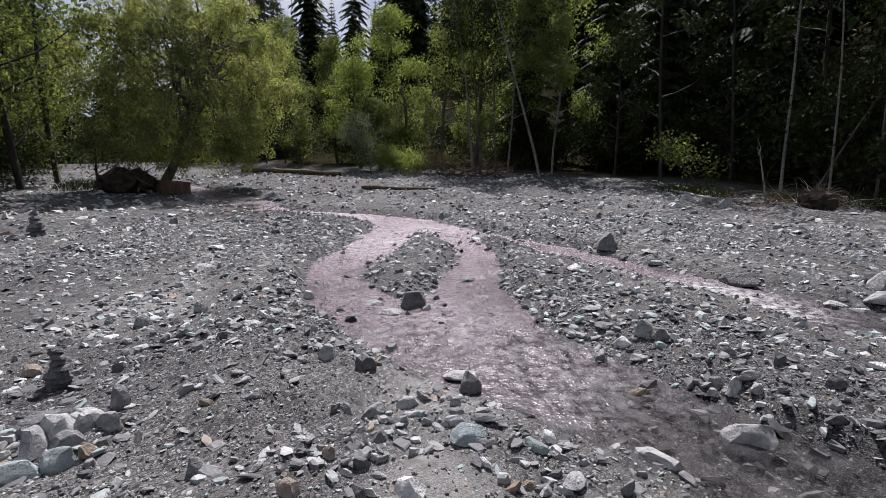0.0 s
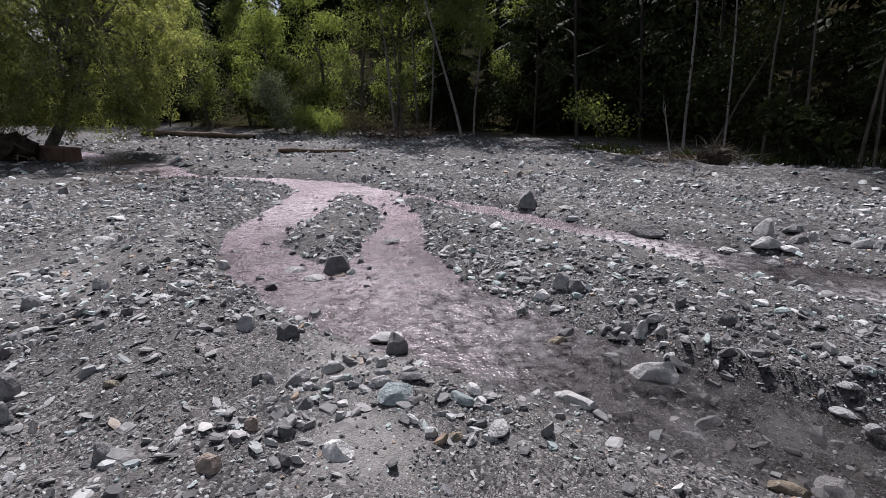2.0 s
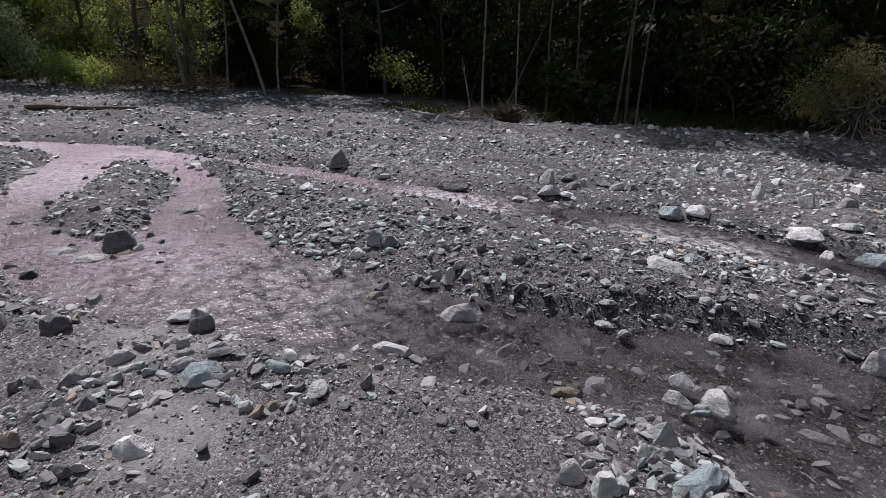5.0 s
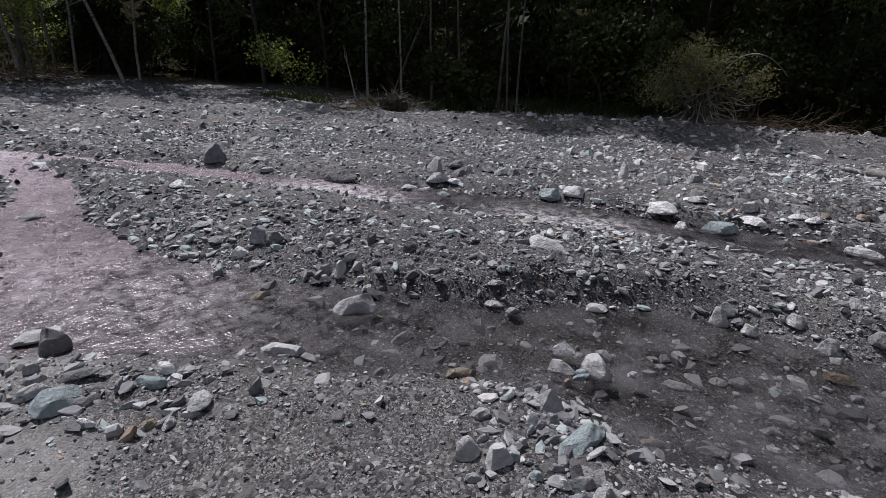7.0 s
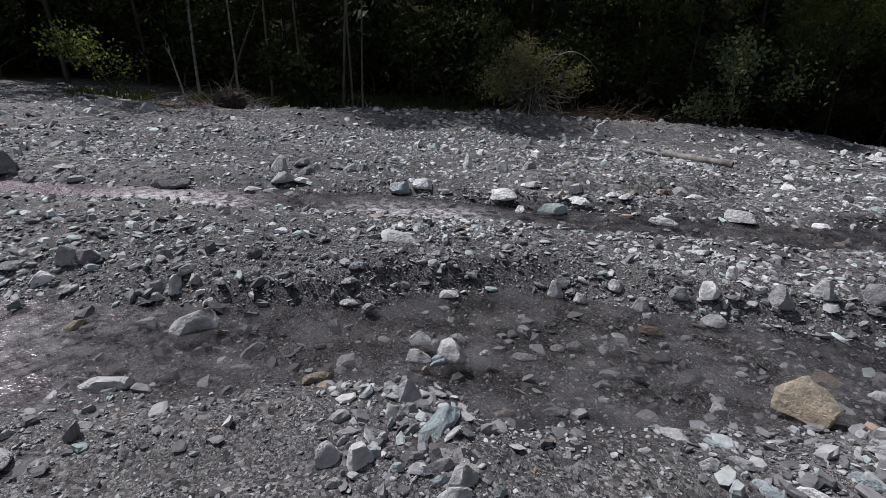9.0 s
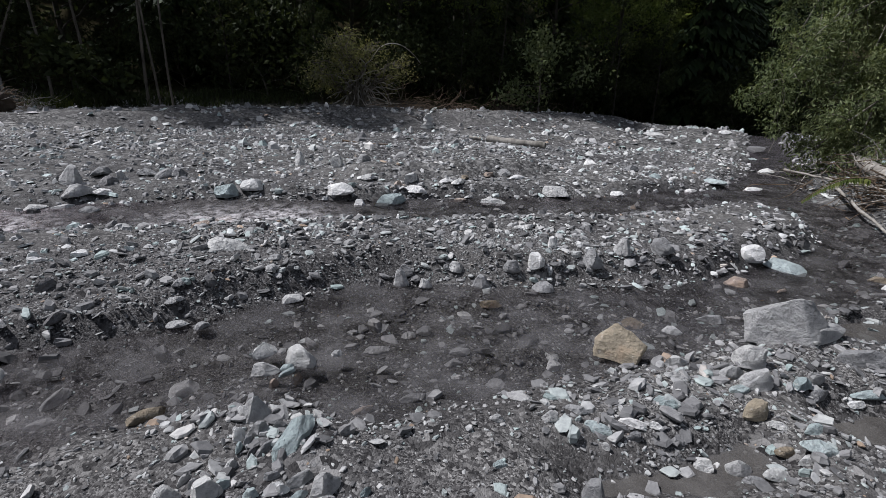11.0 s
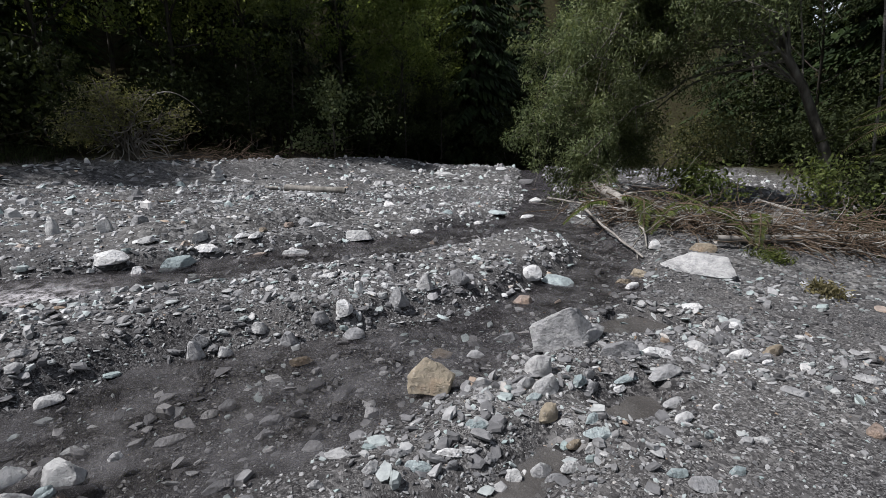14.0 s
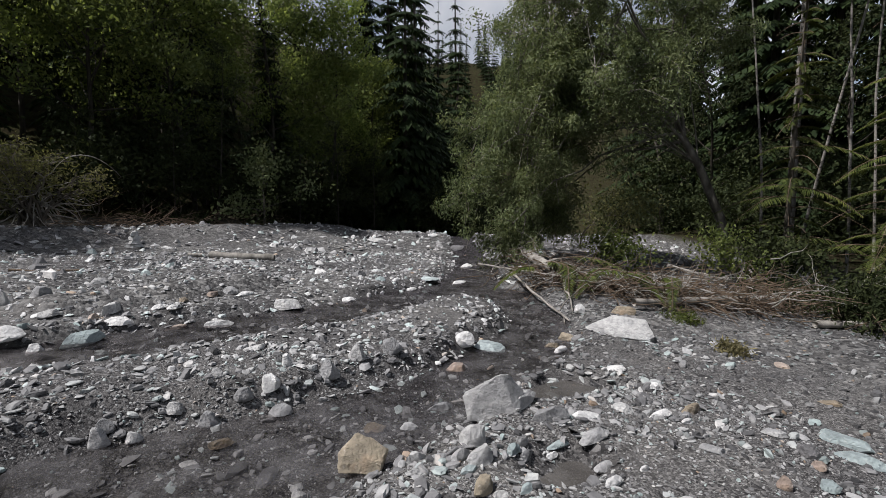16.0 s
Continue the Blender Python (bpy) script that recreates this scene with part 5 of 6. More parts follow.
def cairn(x, y, width, height, kind, count):
    """Flat stones piled by hand."""
    ob = thing("cairn", x, y, "small cairn of stacked flat slate stones", "cairn")
    z = 0.0
    for i in range(count):
        k = 1 - 0.62 * i / count
        me = rock_mesh(kind, width * k, width * k * 0.8, height / count * 1.2, True)
        part("stone", me, ob, "", pose(rock_rng.normal(0, 0.04 * width), rock_rng.normal(0, 0.04 * width), z + height / count * 0.5, 0, 0, rock_rng.uniform(0, 360)))
        z += height / count
    return ob


cairn(-2.45, 3.2, 0.2, 0.26, "dark", 7)
cairn(-6.95, 8.95, 0.34, 0.42, "dark", 6)
cairn(12.28, 2.78, 0.36, 0.34, "pale", 4)

# ---- willows over the stream ----


def arc(a, b, rise, n=9):
    a, b = np.array(a, float), np.array(b, float)
    t = np.linspace(0, 1, n)[:, None]
    mid = (a + b) / 2 + np.array([0, 0, rise])
    return (1 - t) ** 2 * a + 2 * t * (1 - t) * mid + t * t * b


def willow(x, y, label, trunk, clumps, seed, per_clump, leaf=0.12, trunk_r=0.2, bare=0, material=None):
    """A leaning trunk with limbs that arch out to leafy clumps. clumps: centres and sizes, relative to the foot."""
    rng = np.random.default_rng(seed)
    trunk = np.array(trunk, float)
    wood = [(trunk, trunk_r * (1 - np.linspace(0, 0.75, len(trunk))))]
    V, Fc, base = [], [], 0
    for c, size in clumps:
        c = np.array(c, float)
        k = rng.uniform(0.45, 0.98) * (len(trunk) - 1)
        j = min(int(k), len(trunk) - 2)
        start = trunk[j] + (trunk[j + 1] - trunk[j]) * (k - j)
        pts = arc(start, c, 0.3 * np.linalg.norm(c - start) * rng.uniform(0.5, 1.1))
        pts = pts + np.r_[[[0, 0, 0]], rng.normal(0, 0.05, (len(pts) - 1, 3))]
        wood.append((pts, np.linspace(trunk_r * 0.28, 0.012, len(pts))))
        ends = []
        for _ in range(9):
            d = rng.normal(0, 1, 3) * np.array([1, 1, 0.8])
            tw, _e = bend(rng, pts[-1 - rng.integers(0, 2)], d / np.linalg.norm(d), size * rng.uniform(0.6, 1.25), 4, 0.25, -0.1)
            tw[:, 2] = np.maximum(tw[:, 2], 0.2)
            wood.append((tw, np.linspace(0.012, 0.004, len(tw))))
            ends += [tw[2], tw[4]]
        v, f = clumps_at(rng, ends, size * 0.34, per_clump // 18, leaf, 0.3, 0.45, 1.0)
        V.append(v), Fc.append(f + base)
        base += len(v)
    for _ in range(bare):
        c = np.array(clumps[rng.integers(len(clumps))][0], float)
        c[2] = max(0.5, c[2] - rng.uniform(0.4, 1.6))
        j = rng.integers(2, len(trunk))
        pts = arc(trunk[j], c, 0.35 * np.linalg.norm(c - trunk[j])) + rng.normal(0, 0.04, (9, 3))
        wood.append((pts, np.linspace(0.02, 0.005, len(pts))))
    ob = thing("willow_tree", x, y, label, "tree")
    part("trunk", mesh_of("trunk", *tubes(wood, 5), MOTTLED, True), ob)
    crown = np.concatenate(V)
    crown[:, 2] = np.maximum(crown[:, 2], 0.1)
    part("crown", mesh_of("crown", crown, np.concatenate(Fc), material or WILLOW_LEAF), ob)
    return ob


shape_rng = np.random.default_rng(5)
round_crown = []
for i in range(74):
    u = -0.9 + 1.85 * (i + 0.5) / 74
    a, s, k = i * 2.39996, math.sqrt(1 - min(abs(u), 0.97) ** 2), shape_rng.uniform(0.55, 1.0)
    round_crown.append(((1.1 + 3.5 * s * k * math.cos(a), 0.5 + 3.2 * s * k * math.sin(a), max(1.35, 3.7 + 3.7 * u * k ** 0.5)), shape_rng.uniform(0.6, 1.0)))
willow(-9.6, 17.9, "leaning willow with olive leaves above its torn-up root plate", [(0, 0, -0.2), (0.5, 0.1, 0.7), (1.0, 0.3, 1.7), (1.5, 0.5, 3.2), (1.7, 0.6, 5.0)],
       round_crown, 21, 1350, 0.115, 0.2, 0, SUNLIT_WILLOW_LEAF)
# the big willow: a curtain that hangs to the gravel on the stream's side and a roof that arches back over the bank
arched = []
for i in range(34):
    l, z, d = shape_rng.uniform(3.9, 6.3), 0.5 + 4.6 * (i + 0.5) / 34, shape_rng.normal(0, 0.95)
    l = 5.2 + (l - 5.2) * (1.15 - 0.4 * abs(z - 2.2) / 2.8) - 0.1 * max(z - 2.5, 0)
    arched.append((l, z, d, shape_rng.uniform(0.55, 0.9)))
for i in range(36):
    l = 1.0 + 4.4 * (i + 0.5) / 36
    arched.append((l, shape_rng.uniform(3.5 - 0.15 * l + 0.8 * max(0, 2 - l), 8.4 - 0.25 * abs(l - 2)), shape_rng.normal(0, 1.3), shape_rng.uniform(0.6, 1.0)))
arched = [((0.31 * l + 0.95 * d, 0.95 * l - 0.31 * d, z), size) for l, z, d, size in arched]
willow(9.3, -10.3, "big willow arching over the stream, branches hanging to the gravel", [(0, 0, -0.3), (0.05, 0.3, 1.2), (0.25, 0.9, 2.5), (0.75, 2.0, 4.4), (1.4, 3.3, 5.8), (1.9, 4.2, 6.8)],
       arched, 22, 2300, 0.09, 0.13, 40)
leafy_tree("willow_bush", -11.3, 17.4, "young willow shrub beside the leaning willow", 2.6, 1.1, 23, WILLOW_LEAF, BARK, 0.05, 0.2, 9, 16, 0.25, 0.14, slim=0.35, category="shrub")


def root_plate(x, y, w, h, seed, label):
    """Torn-up roots with earth between them."""
    rng = np.random.default_rng(seed)
    ob = thing("root_plate", x, y, label, "root plate")
    bm = bmesh.new()
    bmesh.ops.create_icosphere(bm, subdivisions=3, radius=1)
    for v in bm.verts:
        v.co *= 1 + 0.35 * noise.noise(v.co * 2.2) + 0.15 * noise.noise(v.co * 6)
        v.co.x, v.co.y, v.co.z = v.co.x * w / 2, v.co.y * w * 0.3, v.co.z * h * 0.55 + h * 0.35
    me = bpy.data.meshes.new("earth")
    bm.to_mesh(me)
    bm.free()
    me.materials.append(EARTH)
    part("earth_clump", me, ob, "dark brown earth")
    wood = []
    for i in range(46):
        a = rng.uniform(0, 2 * np.pi)
        s = np.array([math.cos(a) * w * 0.36, rng.uniform(-0.2, 0.2) * w, h * (0.35 + 0.4 * math.sin(a))])
        pts, _ = bend(rng, s, (math.cos(a), rng.uniform(-0.9, 0.3), 0.6 * math.sin(a) + 0.2), rng.uniform(0.25, 0.6) * h + 0.15, 5, 0.35, -0.08)
        wood.append((pts, np.linspace(0.018 * w, 0.004, len(pts))))
    part("root_tangle", mesh_of("root_tangle", *tubes(wood, 5), BROWNWOOD, True), ob, "tangled brown roots")
    return ob


root_plate(-9.9, 16.6, 1.75, 0.85, 31, "dark torn-up root plate of the leaning willow")
root_plate(8.5, 10.75, 0.85, 0.5, 32, "small torn-up root ball on the gravel")


def log(x0, y0, x1, y1, r0, r1, label, seed, lift0=0.0, lift1=0.0, material=None, bow=0.05, branches=0, name="fallen_log", sag=None):
    """A trunk or bough that lies from one place to another, broken at both ends."""
    rng = np.random.default_rng(seed)
    z0, z1 = float(ground_z(x0, y0)) + r0 * 0.8 + lift0, float(ground_z(x1, y1)) + r1 * 0.8 + lift1
    a, b = np.array([0.0, 0, 0]), np.array([x1 - x0, y1 - y0, z1 - z0])
    length = np.linalg.norm(b)
    n = 15
    t = np.linspace(0, 1, n)[:, None]
    pts = a + (b - a) * t + np.cumsum(rng.normal(0, bow * length / n, (n, 3)), 0) * np.sin(np.pi * t)
    radii = np.linspace(r0, r1, n) * rng.uniform(0.8, 1.2, n)
    ob = tagged(new(name), label, "log" if r0 > 0.04 else "branch")
    ob.matrix_basis = pose(x0, y0, z0)
    part("stem", mesh_of("stem", *tubes([(pts, radii)], 9), material or DEADWOOD, True), ob)
    for i in range(branches):
        k = rng.integers(1, n - 1)
        d = rng.normal(0, 0.6, 3) + (b - a) / length * 0.8 + np.array([0, 0, 0.35])
        tw, _ = bend(rng, pts[k], d / np.linalg.norm(d), rng.uniform(0.15, 0.4) * length, 5, 0.2, -0.04)
        part("side_branch", mesh_of("side_branch", *tubes([(tw, np.linspace(r1 * 0.7, 0.003, len(tw)))], 5), material or DEADWOOD, True), ob)
    return ob


def brush(name, line, width, height, count, label, seed, material=None, lengths=(0.4, 1.3), r=0.006):
    """A matted heap of dead twigs along a line."""
    rng = np.random.default_rng(seed)
    pts = np.array(line, float)
    wood = []
    for i in range(count):
        s = rng.uniform(0, len(pts) - 1)
        j = min(int(s), len(pts) - 2)
        p = pts[j] + (pts[j + 1] - pts[j]) * (s - j) + rng.normal(0, width, 2)
        d = pts[j + 1] - pts[j]
        a = math.atan2(d[1], d[0]) + rng.normal(0, 1.1)
        z = float(ground_z(p[0], p[1], False)) + abs(rng.normal(0, height))
        tw, _ = bend(rng, (p[0], p[1], z), (math.cos(a), math.sin(a), rng.normal(0.05, 0.22)), rng.uniform(*lengths), 5, 0.26, -0.05)
        wood.append((tw, np.linspace(r * rng.uniform(0.6, 1.8), 0.002, len(tw))))
    return tagged(new(name, mesh_of(name, *tubes(wood, 4), material or BROWNWOOD, True)), label, "brushwood", kind="stuff")


def spray(rng, pts, wide, material, name="needles", tw=0.035):
    """Needled side twigs in one plane along a bough."""
    v, f, base = [], [], 0
    n = len(pts)
    for i in np.linspace(0.08, 0.98, 40):
        k = i * (n - 1)
        j = min(int(k), n - 2)
        p, d = pts[j] + (pts[j + 1] - pts[j]) * (k - j), pts[j + 1] - pts[j]
        d = d / np.linalg.norm(d)
        s = np.cross(d, (0, 0, 1))
        s /= np.linalg.norm(s) + 1e-9
        for e in (-1, 1):
            ln = wide * (1.05 - i) * rng.uniform(0.65, 1.2) + 0.05
            w = d * 0.75 + s * e + np.array([0, 0, rng.normal(-0.22, 0.12)])
            w /= np.linalg.norm(w)
            q = np.cross(w, (0, 0, 1))
            tip = p + w * ln
            v += [p, p + w * ln * 0.45 + q * tw, tip + np.array([0, 0, -0.15 * ln]), p + w * ln * 0.45 - q * tw]
            f.append((base, base + 1, base + 2, base + 3))
            base += 4
    return np.array(v), np.array(f)


def fallen_bough(x, y, turn, length, lift, seed, label="broken spruce bough with yellow-green needles on driftwood"):
    rng = np.random.default_rng(seed)
    ob = thing("spruce_bough", x, y, label, "branch", "spruce boughs in the driftwood", turn=turn)
    pts = arc((0, 0, lift), (length, 0, 0.08), lift * 0.8, 8)
    part("stem", mesh_of("stem", *tubes([(pts, np.linspace(0.014, 0.004, len(pts)))], 5), BROWNWOOD, True), ob)
    v, f = spray(rng, pts, length * 0.2, BOUGH, tw=0.014)
    part("needle_spray", mesh_of("needle_spray", v, f, BOUGH), ob)
    return ob


def young_spruce(x, y, height, radius, seed, first=0.08, label="young spruce with sparse drooping yellow-green boughs"):
    rng = np.random.default_rng(seed)
    ob = thing("young_spruce", x, y, label, "tree", "young spruces on the bank")
    part("trunk", mesh_of("trunk", *tubes([([(0, 0, -0.2), (0.03, 0, height * 0.5), (0, 0.03, height)], [0.06, 0.04, 0.01])], 7), BARK, True), ob)
    V, Fc, base, twigs = [], [], 0, []
    for w in range(int(height * 4.2)):
        k = first + (1 - first) * w / (height * 4.2)
        for j in range(3):
            a = w * 1.1 + j * 2.09 + rng.uniform(-0.7, 0.7)
            r = radius * (1 - 0.85 * k) * rng.uniform(0.35, 1.1)
            s = np.array([0, 0, height * k])
            pts = arc(s, s + np.array([math.cos(a) * r, math.sin(a) * r, -rng.uniform(0.15, 0.5) * r]), 0.25 * r, 7)
            twigs.append((pts, np.linspace(0.012, 0.003, len(pts))))
            if rng.random() < 0.8:
                v, f = spray(rng, pts, r * 0.26, BOUGH, tw=0.011)
                V.append(v), Fc.append(f + base)
                base += len(v)
    part("twig_frame", mesh_of("twig_frame", *tubes(twigs, 4), BROWNWOOD, True), ob)
    part("needle_cover", mesh_of("needle_cover", np.concatenate(V), np.concatenate(Fc), BOUGH), ob)
    return ob


# ---- the driftwood heap on the camera's bank ----
log(6.1, -5.0, 5.9, -9.6, 0.05, 0.075, "long bleached trunk in the driftwood heap", 41, 0.08, 0.1, branches=4)
log(10.3, -5.25, 8.0, -4.8, 0.1, 0.085, "broken bleached trunk jutting over the stream", 42, 0.25, 0.22, branches=2)
log(5.9, -7.7, 6.0, -10.4, 0.07, 0.09, "weathered log in the driftwood heap", 43, 0.12, 0.15, branches=2)
log(5.0, -7.1, 4.6, -8.1, 0.05, 0.05, "short grey log under the shrubs", 44, 0.03, 0.03)
log(7.4, -8.3, 7.9, -7.2, 0.05, 0.03, "thin bleached log in the driftwood heap", 45, 0.1, 0.3)
log(8.5, -4.2, 5.95, -3.85, 0.025, 0.012, "bare bleached forked branch reaching into the water", 46, 0.2, 0.02, branches=5, name="bare_branch", bow=0.08)
log(8.0, -4.9, 6.2, -4.05, 0.022, 0.01, "bare bleached branch reaching into the water", 47, 0.25, 0.03, branches=4, name="bare_branch", bow=0.1)
log(9.6, -4.0, 7.2, -4.6, 0.02, 0.01, "thin bare branch on the driftwood", 48, 0.3, 0.25, branches=4, name="bare_branch", bow=0.1)
log(7.0, -5.6, 5.8, -6.6, 0.03, 0.012, "bare crooked branch on the driftwood", 49, 0.3, 0.2, branches=3, name="bare_branch", bow=0.12)
brush("driftwood_twigs", [(9.0, -4.6), (7.6, -5.0), (6.6, -5.6), (6.1, -6.6), (5.7, -7.8), (5.2, -8.6)], 0.36, 0.19, 1500, "matted heap of dead brown twigs", 51, lengths=(0.25, 0.9), r=0.0065)
brush("pale_driftwood_twigs", [(9.4, -4.3), (7.6, -4.9), (6.4, -5.6), (5.9, -7.0), (5.4, -8.4)], 0.32, 0.24, 330, "bleached dead twigs on the driftwood heap", 52, DEADWOOD, lengths=(0.3, 1.0), r=0.006)
for i, (bx, by, turn, ln) in enumerate([(8.1, -4.7, 190, 1.2), (7.9, -5.0, 150, 1.3), (7.3, -5.2, 205, 1.1), (7.4, -5.5, 120, 1.2), (6.9, -5.5, 175, 1.0), (8.6, -5.4, 230, 1.3),
                                        (7.9, -4.4, 100, 0.9), (6.5, -6.0, 140, 0.9)]):
    fallen_bough(bx, by, turn, ln, 0.38, 60 + i)
young_spruce(7.9, -10.2, 6.5, 2.0, 81, 0.15)
young_spruce(6.2, -10.6, 6.5, 1.9, 82, 0.12)


def thin_trunk(x, y, height, r, seed, lean, label, bark, leaf_mat=None, clear=0.55, per_tip=12, spread=1.5, blob=0.3):
    return leafy_tree("birch_tree", x, y, label, height, spread, seed, leaf_mat or SHADED_LEAF, bark, r, clear, 11, per_tip, blob, 0.15, lean, sub=3, group="slender trunks at the wood's edge", wander=0.03)


# Dense high crowns, out of view, added to shade the wood behind.
for i, (bx, by, r, hgt, lx) in enumerate([(9.3, -11.3, 0.035, 13, 0.02), (9.4, -12.3, 0.12, 15, 0.0), (9.0, -12.0, 0.04, 13, -0.04), (7.8, -12.0, 0.035, 13, 0.03), (6.9, -11.4, 0.03, 13, 0.03)]):
    thin_trunk(bx, by, hgt, r, 90 + i, (lx, 0.02), "slender birch with pale spotted bark", BIRCH, clear=0.6, per_tip=45, spread=2.9, blob=0.5)
# pale trunks before the dark wood of the far bank
for i, (bx, by, r, hgt, lx, ly) in enumerate([(11.0, 15.5, 0.055, 13, -0.01, 0.0), (11.5, 14.2, 0.04, 12, -0.01, 0.0), (11.2, 14.6, 0.045, 6, 0.45, -0.25), (11.8, 13.0, 0.045, 11, 0.02, 0.02),
                                              (12.05, 11.9, 0.045, 10, 0.0, 0.0), (12.3, 10.5, 0.045, 11, -0.02, 0.0), (12.4, 10.2, 0.035, 10, 0.02, 0.02), (12.5, 9.9, 0.035, 10, 0.03, 0.0), (5.15, 23.5, 0.075, 13, -0.2, 0.1),
                                              (2.25, 26.3, 0.08, 12, -0.06, 0.0), (2.6, 26.0, 0.06, 12, -0.03, 0.0), (3.3, 25.4, 0.06, 11, -0.02, 0.0)]):
    thin_trunk(bx, by, hgt, r, 110 + i, (lx, ly), "slender pale trunk before the dark wood", BIRCH if i in (0, 1, 8, 9) else BARK, clear=0.5)


def shrub(x, y, h, w, label, seed, material, leaf=0.12, per_tip=16, slim=0.55, bark=None, group="", blob=0.2, twigs=True):
    return leafy_tree("shrub", x, y, label, h, w, seed, material, bark or BARK, 0.03, 0.08, 10, per_tip, blob, leaf, slim=slim, category="shrub", group=group, lift=0.02, wander=0.2, twigs=twigs)


def toppled_shrub(x, y, seed):
    """A shrub pushed over by the flood: arching stems from one foot, leaves on their upper parts, bare whitened twigs below."""
    rng = np.random.default_rng(seed)
    side = np.array([0.55, -0.83, 0])
    wood, bare, tips = [], [], []
    for i in range(26):
        u = rng.uniform(-1, 1)
        end = side * u * 1.2 + np.array([0.83, 0.55, 0]) * rng.normal(0, 0.4) + np.array([0, 0, 1.7 - 0.8 * u * u + rng.normal(0, 0.22)])
        pts = arc(rng.normal(0, 0.1, 3) * np.array([1, 1, 0]), end, rng.uniform(0.1, 0.6))
        pts = pts + np.r_[[[0, 0, 0]], rng.normal(0, 0.04, (len(pts) - 1, 3))]
        wood.append((pts, np.linspace(0.03, 0.008, len(pts))))
        for _ in range(7):
            q = pts[rng.integers(4, len(pts))]
            tw, _e = bend(rng, q, rng.normal(0, 1, 3) * np.array([1, 1, 0.35]) + side * u * 0.4, rng.uniform(0.25, 0.6), 4, 0.2, -0.1)
            wood.append((tw, np.linspace(0.008, 0.004, len(tw))))
            if rng.random() < 0.8:
                tips += list(tw[2:])
    for i in range(44):
        u = rng.uniform(-0.6, 1)
        pts, _e = bend(rng, side * u * 0.4 + np.array([0, 0, rng.uniform(0.2, 0.8)]), side * u * 1.5 + rng.normal(0, 0.4, 3), rng.uniform(0.5, 1.5), 6, 0.25, -0.08)
        pts[:, 2] = np.maximum(pts[:, 2], 0.03)
        bare.append((pts, np.linspace(0.018, 0.007, len(pts))))
    hook = arc(side * 0.7 + np.array([0, 0, 1.5]), side * 1.8 + np.array([0, 0, 1.1]), 0.5)
    bare.append((hook, np.linspace(0.016, 0.006, len(hook))))
    ob = thing("shrub", x, y, "toppled half-dry olive shrub with bare whitened twigs", "shrub")
    part("stem", mesh_of("stem", *tubes(wood, 5), BARK, True), ob)
    part("bare_twig", mesh_of("bare_twig", *tubes(bare, 5), DEADWOOD, True), ob, "bare whitened twigs")
    part("crown", leafy_mesh("crown", rng, np.array(tips), 9, 0.13, 0.1, OLIVE_LEAF, 0.35, 0.4), ob)
    return ob


shrub(7.6, -8.9, 1.5, 0.8, "leafy green hazel shrub beside the driftwood", 131, ASH_LEAF, 0.09, 8)
shrub(7.0, -9.3, 1.2, 0.9, "leafy green shrub beside the driftwood", 132, SHADED_LEAF, 0.1, 12)
shrub(5.0, -7.9, 0.7, 0.6, "low willow shrub at the bank's foot", 133, SHADED_LEAF, 0.09, 18, 0.35)
shrub(4.4, -8.2, 0.8, 0.7, "low willow shrub at the bank's foot", 134, SHADED_LEAF, 0.09, 18, 0.35)
shrub(9.3, -7.2, 1.0, 0.5, "small leafy sapling under the willow", 135, ASH_LEAF, 0.1, 8)
shrub(13.6, -9.0, 3.0, 1.4, "olive leafy shrub behind the big willow", 146, OLIVE_LEAF, 0.11, 12, 0.45, blob=0.3)
shrub(4.15, -4.75, 0.28, 0.16, "small wilted fern-like plant on the gravel", 136, DRY, 0.06, 6, 0.3, blob=0.05)
shrub(5.5, -5.25, 0.25, 0.2, "tuft of yellow-green weeds on the gravel", 137, BOUGH, 0.06, 7, 0.25, blob=0.06)
shrub(9.5, 17.6, 2.7, 1.0, "bright green sapling before the dark wood", 138, ASH_LEAF, 0.12, 6, 0.6, blob=0.2)
shrub(-3.3, 28.6, 3.6, 1.1, "silvery willow shrub on the far bank", 139, SILVER_LEAF, 0.16, 26, 0.35, blob=0.3)
shrub(-1.5, 25.6, 1.3, 1.3, "round green shrub at the edge of the gravel", 140, BRIGHT_LEAF, 0.13, 26, 0.4, blob=0.28)
shrub(0.4, 25.4, 1.1, 1.3, "dry brown shrub at the edge of the gravel", 141, DRY, 0.12, 10, 0.3, blob=0.25)
toppled_shrub(13.5, 5.0, 142)
shrub(17.0, 0.35, 2.6, 1.3, "pale green sapling with layered leaves", 144, WILLOW_LEAF, 0.13, 9, 0.6, blob=0.2)
shrub(12.2, 11.2, 2.4, 0.7, "slim leafy sapling at the wood's edge", 145, SHADED_LEAF, 0.2, 8, 0.6)

# the snag, its log and the grass before the far wood
log(8.62, 12.6, 8.45, 12.85, 0.032, 0.014, "broken pale snag standing in brush", 151, 0.0, 1.45, branches=3, name="snag")
log(8.2, 11.6, 11.2, 13.3, 0.06, 0.05, "long grey driftwood log on the gravel", 152, 0.02, 0.05, branches=2)
log(7.9, 16.4, 8.6, 13.2, 0.05, 0.05, "weathered log half sunk in gravel", 153)
log(11.40, 1.23, 11.09, -0.04, 0.085, 0.07, "grey driftwood log lying on the gravel", 154, branches=0)
log(11.47, 1.65, 11.50, 1.38, 0.05, 0.04, "broken grey driftwood piece on the gravel", 155)
log(-10.5, 28.6, -4.6, 25.8, 0.16, 0.12, "long dark log lying across the gravel", 156, material=BROWNWOOD)
log(-2.5, 18.5, 0.2, 16.9, 0.07, 0.06, "dark log sunk in the gravel", 157, material=BROWNWOOD)
